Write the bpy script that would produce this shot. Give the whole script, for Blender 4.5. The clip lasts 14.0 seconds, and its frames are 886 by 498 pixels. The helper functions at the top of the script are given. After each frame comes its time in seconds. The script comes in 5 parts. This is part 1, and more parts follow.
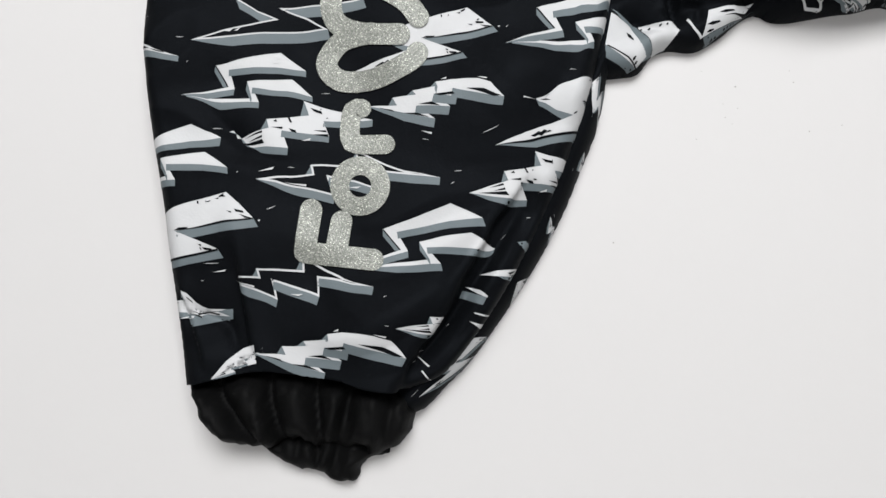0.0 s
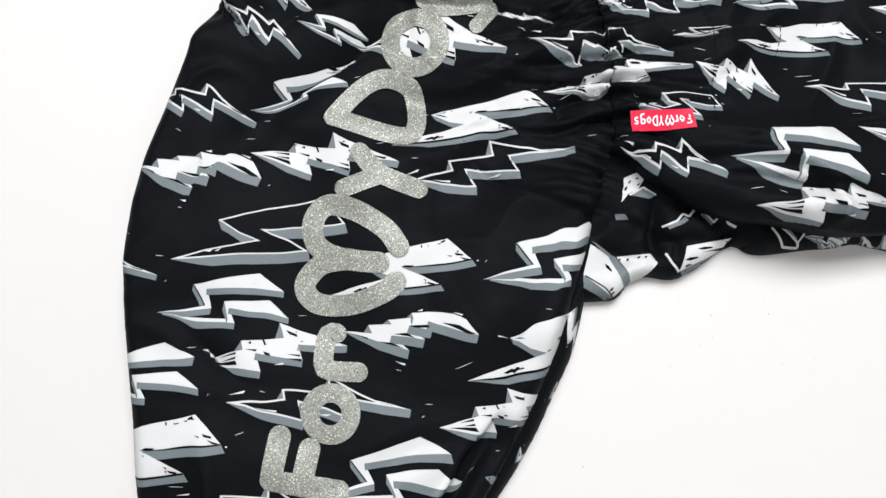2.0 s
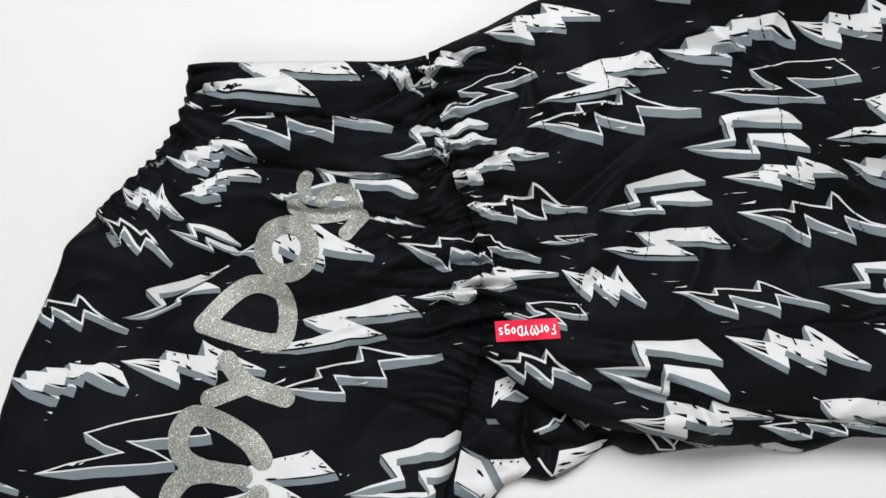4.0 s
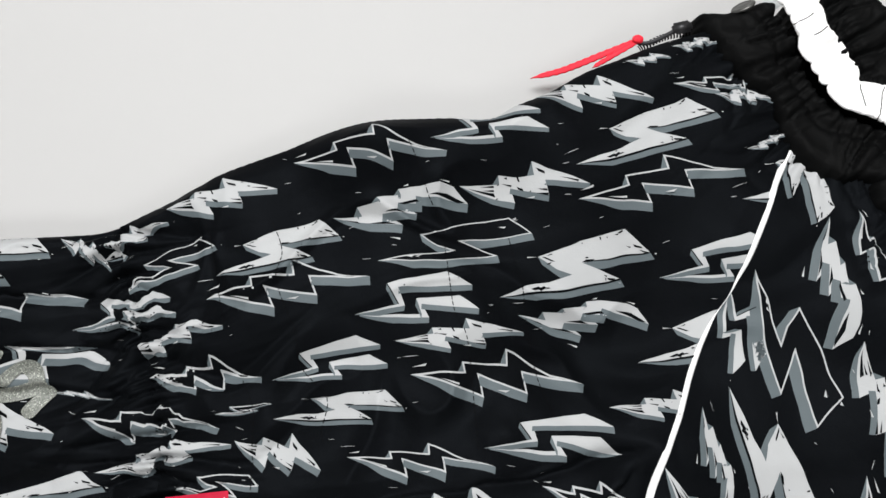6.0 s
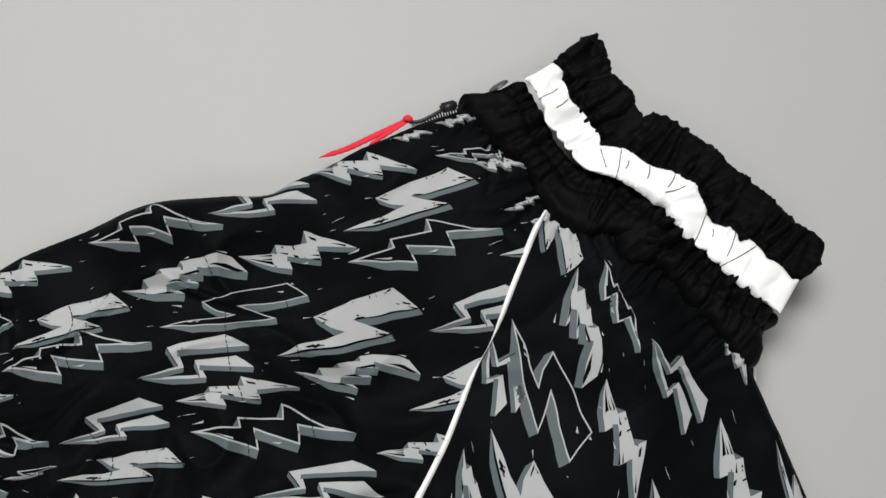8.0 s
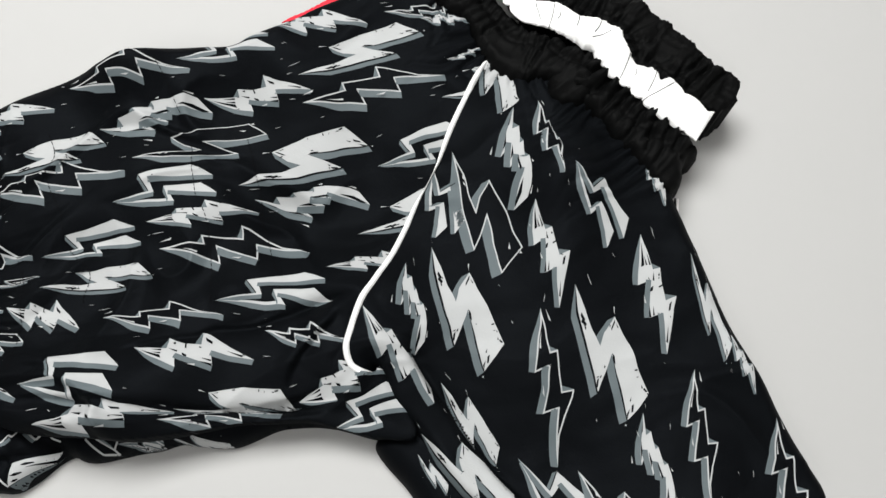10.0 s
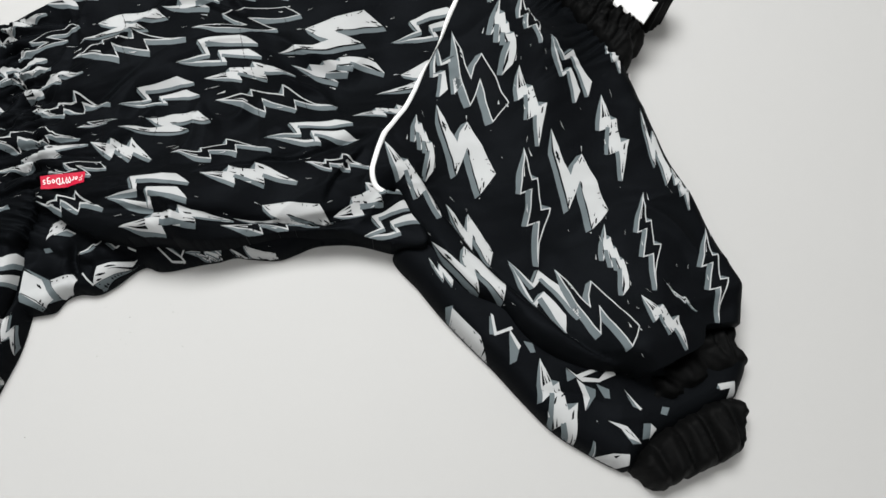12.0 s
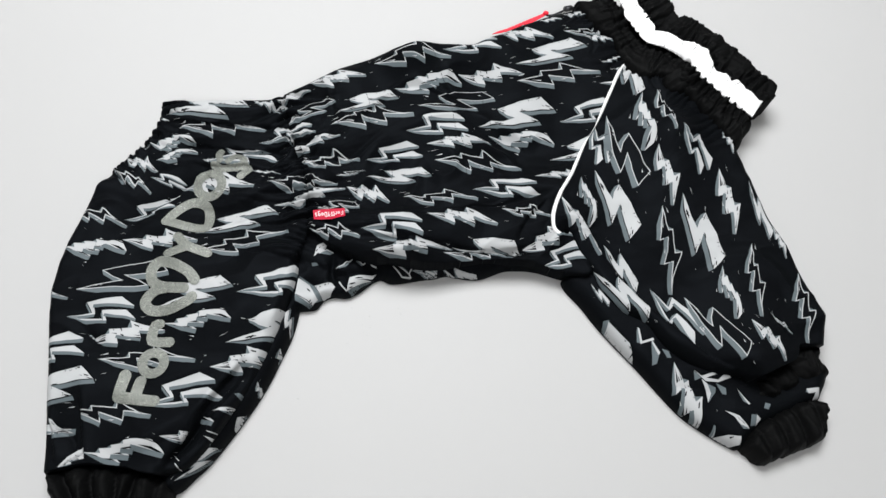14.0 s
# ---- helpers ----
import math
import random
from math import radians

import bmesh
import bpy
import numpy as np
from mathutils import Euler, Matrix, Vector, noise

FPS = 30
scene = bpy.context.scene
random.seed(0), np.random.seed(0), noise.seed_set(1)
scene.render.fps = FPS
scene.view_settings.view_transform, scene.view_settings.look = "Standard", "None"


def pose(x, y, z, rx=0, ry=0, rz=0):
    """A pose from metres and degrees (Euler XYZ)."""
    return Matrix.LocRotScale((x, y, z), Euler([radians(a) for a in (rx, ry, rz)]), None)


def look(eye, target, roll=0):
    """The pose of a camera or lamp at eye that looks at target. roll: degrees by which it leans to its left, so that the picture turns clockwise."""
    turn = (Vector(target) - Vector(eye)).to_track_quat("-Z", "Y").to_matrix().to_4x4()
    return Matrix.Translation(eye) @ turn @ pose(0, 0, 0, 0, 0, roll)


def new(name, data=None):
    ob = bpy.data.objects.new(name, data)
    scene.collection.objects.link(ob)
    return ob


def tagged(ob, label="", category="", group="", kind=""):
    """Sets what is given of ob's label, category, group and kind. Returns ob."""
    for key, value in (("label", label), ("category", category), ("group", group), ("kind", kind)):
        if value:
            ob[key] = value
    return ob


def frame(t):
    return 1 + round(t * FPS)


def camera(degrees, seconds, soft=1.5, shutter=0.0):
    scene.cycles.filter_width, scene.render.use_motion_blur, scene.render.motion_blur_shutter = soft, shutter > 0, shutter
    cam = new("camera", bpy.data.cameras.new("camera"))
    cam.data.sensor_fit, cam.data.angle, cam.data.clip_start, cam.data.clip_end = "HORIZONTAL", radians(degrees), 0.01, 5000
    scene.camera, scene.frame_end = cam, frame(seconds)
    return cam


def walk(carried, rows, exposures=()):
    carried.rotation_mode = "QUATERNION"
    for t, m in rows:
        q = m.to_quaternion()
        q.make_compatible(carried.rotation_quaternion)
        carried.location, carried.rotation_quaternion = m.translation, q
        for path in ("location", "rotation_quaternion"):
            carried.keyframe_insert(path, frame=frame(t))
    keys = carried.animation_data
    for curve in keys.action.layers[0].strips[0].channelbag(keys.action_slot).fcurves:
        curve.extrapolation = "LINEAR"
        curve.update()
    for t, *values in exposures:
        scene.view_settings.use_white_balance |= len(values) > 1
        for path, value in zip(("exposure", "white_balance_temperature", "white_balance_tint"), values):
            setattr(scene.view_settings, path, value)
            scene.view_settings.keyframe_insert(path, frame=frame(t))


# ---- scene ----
cam = camera(60.0, 14.0)
PATH = [
    (0, (0.0775, -0.0158, 0.3775), (0.0868, 0.0166, -0.6219), 27.13),
    (0.5, (0.0749, 0.0172, 0.3817), (0.0736, 0.0374, -0.6181), 8.46),
    (1, (0.0655, 0.0372, 0.3849), (0.0733, 0.0834, -0.6140), 22.27),
    (1.5, (0.0664, 0.0587, 0.3839), (0.0747, 0.1205, -0.6141), 21.00),
    (2, (0.0656, 0.0752, 0.3827), (0.0764, 0.1477, -0.6146), 22.75),
    (2.2, (0.0678, 0.0843, 0.3813), (0.0708, 0.1517, -0.6164), 17.28),
    (4.3, (0.1376, 0.1868, 0.3994), (0.1050, 0.3142, -0.5919), -0.44),
    (4.5, (0.1563, 0.2022, 0.4032), (0.1134, 0.3217, -0.5887), -6.16),
    (5, (0.1937, 0.2250, 0.4017), (0.1552, 0.3579, -0.5886), -3.27),
    (5.5, (0.2238, 0.2373, 0.4065), (0.1940, 0.4053, -0.5788), 2.26),
    (6, (0.2524, 0.2517, 0.4141), (0.2224, 0.4474, -0.5661), 3.13),
    (6.5, (0.2784, 0.2634, 0.4221), (0.2456, 0.4870, -0.5521), 2.82),
    (7, (0.3074, 0.2708, 0.4367), (0.2725, 0.5282, -0.5289), 2.56),
    (7.5, (0.3440, 0.2641, 0.4464), (0.3101, 0.5574, -0.5091), 2.77),
    (7.7, (0.3555, 0.2598, 0.4478), (0.3213, 0.5607, -0.5052), 2.51),
    (10, (0.4288, 0.1511, 0.4583), (0.3712, 0.4555, -0.4925), -2.04),
    (10.5, (0.4339, 0.1161, 0.4603), (0.3999, 0.4107, -0.4947), 1.52),
    (11, (0.4403, 0.0821, 0.4756), (0.4184, 0.3844, -0.4773), 3.69),
    (11.5, (0.4316, 0.0445, 0.4932), (0.4296, 0.3495, -0.4592), 7.22),
    (12, (0.4123, 0.0027, 0.5281), (0.4189, 0.3310, -0.4164), 9.33),
    (12.5, (0.3788, -0.0348, 0.5705), (0.3855, 0.3126, -0.3672), 10.20),
    (13, (0.3261, -0.0592, 0.6071), (0.3230, 0.3040, -0.3246), 9.65),
    (13.5, (0.2953, -0.0736, 0.6520), (0.2805, 0.2979, -0.2763), 8.67),
    (14, (0.2821, -0.0911, 0.6967), (0.2567, 0.2773, -0.2326), 7.48),
]
EXPOSURES = [(0, 0.66, 6500, 10), (1.5, 0.93, 6500, 10), (4.5, 0.60, 6500, 9), (5.5, 0.46, 6500, 9), (6.5, 0.22, 6550, 8), (7.5, -0.15, 6600, 8), (10, 0.45, 6600, 7), (11, 0.60, 6600, 7), (12.5, 0.42, 6500, 7), (13.2, 0.54, 6450, 8), (14, 0.53, 6400, 8)]
walk(cam, [(t, look(eye, target, roll)) for t, eye, target, roll in PATH], EXPOSURES)

# ---------------------------------------------------------------- light
world = bpy.data.worlds.new("room_world")
scene.world = world
world.use_nodes = True
world.node_tree.nodes["Background"].inputs[0].default_value = (1, 1, 1, 1)
world.node_tree.nodes["Background"].inputs[1].default_value = 0.05


def panel_lamp(name, eye, target, size_x, size_y, watts, colour=(1, 0.995, 1)):
    lamp = bpy.data.lights.new(name, "AREA")
    lamp.shape, lamp.size, lamp.size_y, lamp.energy, lamp.color = "RECTANGLE", size_x, size_y, watts, colour
    ob = new(name, lamp)
    ob.matrix_world = look(eye, target)
    return ob


# main light, out of view, placed by the way the shadows fall
panel_lamp("unseen_area_light", (0.04, 0.74, 1.64), (0.26, 0.22, 0), 1.0, 0.8, 43)
# unseen fill light added from the south to balance the brightness
panel_lamp("unseen_area_light", (0.35, -0.75, 1.66), (0.25, 0.2, 0), 1.3, 0.6, 11)


# ---------------------------------------------------------------- materials
def material(name, colour, rough=0.6, metal=0.0, sheen=0.0, spec=0.5, noise_scale=0.0, noise_mix=0.0, bump=0.0, bump_scale=600.0, coarse=0.0, tint=None):
    """A principled surface with colour variation at one scale and relief at two."""
    mat = bpy.data.materials.new(name)
    mat.use_nodes = True
    nt = mat.node_tree
    p = nt.nodes["Principled BSDF"]
    p.inputs["Base Color"].default_value = (*colour, 1)
    p.inputs["Roughness"].default_value = rough
    p.inputs["Metallic"].default_value = metal
    p.inputs["Specular IOR Level"].default_value = spec
    p.inputs["Sheen Weight"].default_value = sheen
    if tint:
        p.inputs["Specular Tint"].default_value = (*tint, 1)
    co = nt.nodes.new("ShaderNodeTexCoord")
    if noise_mix:
        n = nt.nodes.new("ShaderNodeTexNoise")
        n.inputs["Scale"].default_value, n.inputs["Detail"].default_value = noise_scale, 6
        mix = nt.nodes.new("ShaderNodeMix")
        mix.data_type = "RGBA"
        mix.inputs["A"].default_value = (*[c * (1 - noise_mix) for c in colour], 1)
        mix.inputs["B"].default_value = (*[min(1, c * (1 + noise_mix)) for c in colour], 1)
        nt.links.new(co.outputs["Object"], n.inputs["Vector"])
        nt.links.new(n.outputs["Fac"], mix.inputs["Factor"])
        nt.links.new(mix.outputs["Result"], p.inputs["Base Color"])
    if bump:
        n = nt.nodes.new("ShaderNodeTexNoise")
        n.inputs["Scale"].default_value, n.inputs["Detail"].default_value = bump_scale, 3
        nt.links.new(co.outputs["Object"], n.inputs["Vector"])
        b = nt.nodes.new("ShaderNodeBump")
        b.inputs["Strength"].default_value, b.inputs["Distance"].default_value = bump, 0.0004
        nt.links.new(n.outputs["Fac"], b.inputs["Height"])
        last = b
        if coarse:
            n2 = nt.nodes.new("ShaderNodeTexNoise")
            n2.inputs["Scale"].default_value, n2.inputs["Detail"].default_value = 70, 4
            nt.links.new(co.outputs["Object"], n2.inputs["Vector"])
            b2 = nt.nodes.new("ShaderNodeBump")
            b2.inputs["Strength"].default_value, b2.inputs["Distance"].default_value = coarse, 0.002
            nt.links.new(n2.outputs["Fac"], b2.inputs["Height"])
            nt.links.new(b.outputs["Normal"], b2.inputs["Normal"])
            last = b2
        nt.links.new(last.outputs["Normal"], p.inputs["Normal"])
    return mat


CLOTH = material("black_polyester", (0.0027, 0.0031, 0.0037), 0.60, spec=0.035, noise_scale=40, noise_mix=0.15, bump=0.25, bump_scale=900, coarse=0.3, tint=(0.82, 0.94, 1.1))
SATIN = material("black_cuff_cloth", (0.0028, 0.0029, 0.0030), 0.62, spec=0.05, noise_scale=60, noise_mix=0.2, bump=0.25, bump_scale=1100, coarse=0.5)
WHITE = material("white_print", (0.405, 0.413, 0.42), 0.65, spec=0.3, noise_scale=120, noise_mix=0.04, bump=0.25, bump_scale=900, coarse=0.25)
GREY = material("slate_grey_print", (0.092, 0.113, 0.123), 0.65, spec=0.3, noise_scale=120, noise_mix=0.06, bump=0.25, bump_scale=900, coarse=0.25)
INK = material("black_print", (0.0030, 0.0034, 0.0040), 0.60, spec=0.035, noise_scale=120, noise_mix=0.1, bump=0.25, bump_scale=900, coarse=0.3, tint=(0.82, 0.94, 1.1))
PIPE = material("white_reflective_piping", (0.93, 0.93, 0.93), 0.45, spec=0.6, noise_scale=200, noise_mix=0.03, bump=0.15, bump_scale=1500)
TAPE_M = material("silver_reflective_tape", (0.95, 0.95, 0.95), 0.4, spec=0.8, noise_scale=200, noise_mix=0.03, bump=0.15, bump_scale=1500)
RED = material("red_satin_label", (0.45, 0.006, 0.034), 0.55, spec=0.2, noise_scale=300, noise_mix=0.12, bump=0.3, bump_scale=2500)
CORD_M = material("red_woven_cord", (0.80, 0.022, 0.045), 0.6, spec=0.3, noise_scale=500, noise_mix=0.2, bump=0.5, bump_scale=2500)
# black thread, used too for the shade drawn in the tape's creases
THREAD_AND_SHADE = material("black_thread_and_crease_shade", (0.003, 0.003, 0.0035), 0.8, spec=0.05, noise_scale=500, noise_mix=0.2)
METAL = material("gunmetal", (0.045, 0.045, 0.048), 0.4, metal=0.6, noise_scale=400, noise_mix=0.2)
SNAP = material("grey_snap_metal", (0.13, 0.13, 0.125), 0.45, metal=0.8, noise_scale=400, noise_mix=0.15)
PALE = material("pale_thread", (0.75, 0.72, 0.72), 0.6, noise_scale=900, noise_mix=0.2)
CLEAR = material("translucent_grey_strap", (0.38, 0.40, 0.40), 0.25, noise_scale=200, noise_mix=0.2)
TABLE = material("white_table_top", (0.45, 0.447, 0.445), 0.55, spec=0.25, noise_scale=3, noise_mix=0.012, bump=0.05, bump_scale=400)
WALL = material("white_wall_paint", (0.78, 0.77, 0.75), 0.8, noise_scale=8, noise_mix=0.03, bump=0.2, bump_scale=150)
FLOOR = material("grey_floor", (0.32, 0.31, 0.30), 0.6, noise_scale=5, noise_mix=0.1, bump=0.2, bump_scale=80)
LINT = material("dark_lint", (0.2, 0.19, 0.18), 0.8, noise_scale=900, noise_mix=0.3)


def glitter_material():
    """Silver vinyl with fine flakes: each cell tilts its own way and carries its own faint tint; the rare bright cells
    are sparkle put into the colour.
    """
    mat = bpy.data.materials.new("silver_glitter_vinyl")
    mat.use_nodes = True
    nt = mat.node_tree
    p = nt.nodes["Principled BSDF"]
    co = nt.nodes.new("ShaderNodeTexCoord")
    v = nt.nodes.new("ShaderNodeTexVoronoi")
    v.inputs["Scale"].default_value = 3200
    nt.links.new(co.outputs["Object"], v.inputs["Vector"])
    ramp = nt.nodes.new("ShaderNodeValToRGB")
    ramp.color_ramp.elements[0].color = (0.070, 0.075, 0.062, 1)
    # palest cells: glints painted as base colour
    ramp.color_ramp.elements[1].color = (0.68, 0.71, 0.62, 1)
    ramp.color_ramp.elements.new(0.55).color = (0.146, 0.153, 0.141, 1)
    ramp.color_ramp.elements.new(0.93).color = (0.250, 0.263, 0.232, 1)
    sep = nt.nodes.new("ShaderNodeSeparateColor")
    nt.links.new(v.outputs["Color"], sep.inputs["Color"])
    nt.links.new(sep.outputs["Red"], ramp.inputs["Fac"])
    nt.links.new(ramp.outputs["Color"], p.inputs["Base Color"])
    b = nt.nodes.new("ShaderNodeBump")
    b.inputs["Strength"].default_value, b.inputs["Distance"].default_value = 0.35, 0.0003
    nt.links.new(sep.outputs["Green"], b.inputs["Height"])
    nt.links.new(b.outputs["Normal"], p.inputs["Normal"])
    p.inputs["Metallic"].default_value, p.inputs["Roughness"].default_value = 0.2, 0.5
    return mat


GLITTER = glitter_material()

# ---------------------------------------------------------------- plan of the garment, metres
BULGES = [(0.194, 0.373, 0.016), (0.209, 0.312, 0.012), (0.182, 0.172, 0.008), (0.213, 0.18, 0.007), (0.246, 0.182, 0.0105), (0.375, 0.18, -0.01), (0.335, 0.176, -0.008), (0.232, 0.15, 0.0115), (0.219, 0.219, -0.005), (0.127, 0.307, -0.009), (0.469, 0.345, 0.02), (0.434, 0.453, -0.008), (0.409, 0.42, -0.005), (0.546, 0.12, 0.013), (0.485, 0.18, -0.01), (0.095, 0.075, 0.01)]
BULGES += [(0.06, -0.045, 0.012), (0.015, 0.065, -0.007), (0.108, 0.18, -0.008), (0.035, 0.165, -0.012), (-0.017, 0.133, -0.009), (0.368, 0.213, 0.007), (0.365, 0.25, 0.009), (0.378, 0.305, -0.007), (0.35, 0.338, -0.006), (0.3, 0.384, 0.008), (0.245, 0.395, 0.009), (0.27, 0.415, 0.006), (0.325, 0.44, 0.006), (0.56, 0.163, 0.005), (0.4, 0.285, -0.003)]
BULGES += [(0.578, 0.136, 0.006), (-0.006, -0.016, 0.0071), (0.106, -0.016, 0.0122), (0.078, 0.124, -0.0062), (0.554, 0.124, 0.0064), (0.078, 0.152, -0.0058), (0.162, 0.18, -0.001), (0.33, 0.188, 0.010), (0.442, 0.18, -0.005), (0.274, 0.208, 0.0073), (0.078, 0.236, -0.0095), (0.134, 0.236, -0.0066), (0.05, 0.264, -0.0073), (0.106, 0.264, -0.0086), (0.134, 0.264, 0.0082), (0.218, 0.264, -0.007)]
BULGES += [(0.05, 0.292, -0.0048), (0.078, 0.292, -0.0056), (0.162, 0.292, 0.0076), (0.302, 0.292, -0.0096), (0.33, 0.292, -0.0108), (0.442, 0.292, -0.0054), (0.47, 0.292, 0.0093), (0.134, 0.32, 0.010), (0.19, 0.32, -0.0061), (0.358, 0.32, -0.0065), (0.414, 0.32, -0.0052), (0.274, 0.348, -0.0063), (0.19, 0.376, 0.0065), (0.218, 0.376, 0.0065), (0.274, 0.404, 0.0046)]
LABEL = [(0.1374, 0.1837, 0.0364), (0.1654, 0.1925, 0.0356), (0.1685, 0.1835, 0.0343), (0.1405, 0.1747, 0.0348)]
HIND_BACK = [(-0.0234, -0.0892), (-0.0301, -0.0685), (-0.0387, -0.0435), (-0.0508, -0.0083), (-0.0627, 0.023), (-0.0726, 0.0549), (-0.0768, 0.0771), (-0.0778, 0.1076), (-0.0747, 0.1351), (-0.0719, 0.1599), (-0.0712, 0.1699), (-0.0646, 0.1871)]
RUMP = [(-0.0646, 0.1871), (-0.0532, 0.2083), (-0.0434, 0.2257), (-0.038, 0.2482), (-0.0411, 0.2684)]
HIND_TOP = [(-0.0426, 0.2689), (-0.0348, 0.2739), (0.0134, 0.2885), (0.0418, 0.2968), (0.0616, 0.3028), (0.0722, 0.3088)]
WAIST = [(0.0757, 0.3036), (0.0795, 0.2913), (0.0882, 0.2756), (0.0958, 0.2598), (0.1025, 0.2469), (0.1136, 0.2324), (0.1226, 0.2147), (0.128, 0.1992), (0.1305, 0.1858), (0.1325, 0.1815), (0.1347, 0.1678), (0.1343, 0.1522), (0.1341, 0.1342)]
HIND_FRONT = [(0.1361, 0.1365), (0.1362, 0.117), (0.1352, 0.098), (0.1345, 0.08), (0.1327, 0.062), (0.129, 0.04), (0.1245, 0.02), (0.1185, 0.), (0.111, -0.022), (0.1015, -0.045), (0.092, -0.0615), (0.0769, -0.0714)]
HIND_HEM = [(0.0769, -0.0711), (0.0587, -0.0726), (0.0452, -0.0712), (0.0243, -0.0729), (0.0077, -0.0753), (-0.0118, -0.0836), (-0.0226, -0.0886)]
BODY_TOP = [(0.0744, 0.306), (0.0969, 0.3227), (0.1091, 0.3333), (0.1214, 0.3439), (0.1471, 0.3608), (0.1734, 0.3758), (0.2225, 0.3934), (0.2502, 0.3987), (0.2611, 0.4077), (0.2779, 0.4205), (0.294, 0.4366), (0.3119, 0.4487), (0.333, 0.4633), (0.3532, 0.4749)]
COLLAR_BODY = [(0.3534, 0.4765), (0.3684, 0.466), (0.3736, 0.4523), (0.3934, 0.444), (0.4, 0.4333), (0.4098, 0.4213)]
PIPING = [(0.4098, 0.4213), (0.4025, 0.3929), (0.3963, 0.3672), (0.39, 0.3398), (0.3821, 0.3185), (0.3771, 0.2985), (0.3727, 0.2796), (0.3678, 0.2638), (0.3629, 0.2486), (0.36, 0.2335), (0.3596, 0.221), (0.3632, 0.2124), (0.3696, 0.2098), (0.3759, 0.2096)]
BODY_BOTTOM = [(0.3785, 0.215), (0.4044, 0.1825), (0.385, 0.1765), (0.362, 0.1782), (0.3465, 0.1795), (0.3355, 0.1782), (0.322, 0.1752), (0.305, 0.1715), (0.2867, 0.1651), (0.2516, 0.1544), (0.2234, 0.1518), (0.189, 0.149), (0.1603, 0.1564), (0.1437, 0.1651)]
COLLAR_FRONT = [(0.4098, 0.4213), (0.4269, 0.4094), (0.4459, 0.4084), (0.4617, 0.4091), (0.4798, 0.3967), (0.4976, 0.3765), (0.5174, 0.3579), (0.5288, 0.3444)]
FRONT_RIGHT = [(0.5331, 0.353), (0.5397, 0.3389), (0.5525, 0.3135), (0.575, 0.2686), (0.594, 0.2407), (0.6034, 0.2235), (0.6179, 0.2002), (0.6278, 0.184), (0.6277, 0.156)]
FRONT_HEM = [(0.6245, 0.1547), (0.609, 0.1506), (0.5975, 0.1468), (0.5946, 0.1334), (0.5803, 0.1219), (0.5567, 0.1061)]
FRONT_LOW = [(0.5567, 0.1061), (0.5459, 0.1097), (0.5249, 0.108), (0.5078, 0.1107), (0.488, 0.1192), (0.4744, 0.1287), (0.4601, 0.1423), (0.4378, 0.1493), (0.4211, 0.1616), (0.4058, 0.1785), (0.3861, 0.1931), (0.3757, 0.2132)]
INNER_HIND = [(0.1433, 0.126), (0.144, 0.1), (0.144, 0.07), (0.1395, 0.045), (0.1358, 0.026), (0.1295, 0.004), (0.122, -0.016), (0.1135, -0.036), (0.1045, -0.055), (0.0965, -0.067), (0.0844, -0.0832), (0.0694, -0.0778), (0.0787, -0.0262), (0.1074, 0.0269), (0.1212, 0.0719)]
BELLY = [(0.1303, 0.096), (0.140, 0.0941), (0.1509, 0.0967), (0.159, 0.0998), (0.164, 0.1092), (0.1714, 0.1140), (0.1814, 0.1153), (0.1868, 0.1173), (0.1928, 0.1229), (0.2009, 0.1322), (0.2106, 0.1400), (0.217, 0.1387), (0.2229, 0.1387), (0.2366, 0.1431), (0.25, 0.1483), (0.2584, 0.151), (0.2662, 0.1550), (0.2725, 0.1570), (0.2788, 0.1570), (0.296, 0.1585), (0.3074, 0.1625), (0.3225, 0.1717), (0.3445, 0.1779), (0.3776, 0.1803), (0.3979, 0.1944), (0.3393, 0.2086), (0.208, 0.1903), (0.1302, 0.1814), (0.1203, 0.1555)]
FAR_FRONT = [(0.381, 0.1738), (0.4043, 0.1509), (0.4219, 0.1342), (0.4413, 0.1185), (0.4626, 0.1022), (0.4836, 0.0845), (0.5063, 0.0671), (0.5303, 0.056), (0.5495, 0.0492), (0.5599, 0.0492), (0.5757, 0.0701), (0.6197, 0.1003), (0.6309, 0.1107), (0.6316, 0.1417), (0.57, 0.1589), (0.4798, 0.1717), (0.4101, 0.1908)]
HIND_CUFF = [(-0.024, -0.0895), (-0.0195, -0.0995), (-0.0138, -0.1078), (-0.006, -0.1125), (0.0036, -0.1133), (0.017, -0.1124), (0.0293, -0.1062), (0.0402, -0.1068), (0.0559, -0.1038), (0.0672, -0.1059), (0.0747, -0.1029), (0.0803, -0.0964), (0.0835, -0.0855), (0.0809, -0.076), (0.0712, -0.0711), (0.0436, -0.0696), (0.0052, -0.0744), (-0.0148, -0.0829)]
HIND_CUFF_BACK = [(0.0152, -0.1103), (0.0206, -0.1164), (0.0296, -0.1201), (0.0378, -0.1196), (0.0478, -0.1218), (0.0577, -0.1229), (0.062, -0.121), (0.0614, -0.1151), (0.0673, -0.109), (0.0744, -0.103), (0.0481, -0.0957)]
FRONT_CUFF = [(0.5663, 0.1112), (0.587, 0.132), (0.594, 0.1456), (0.6235, 0.1558), (0.6288, 0.1424), (0.6375, 0.1324), (0.628, 0.1247), (0.611, 0.115), (0.595, 0.1039), (0.5797, 0.093), (0.5673, 0.0961)]
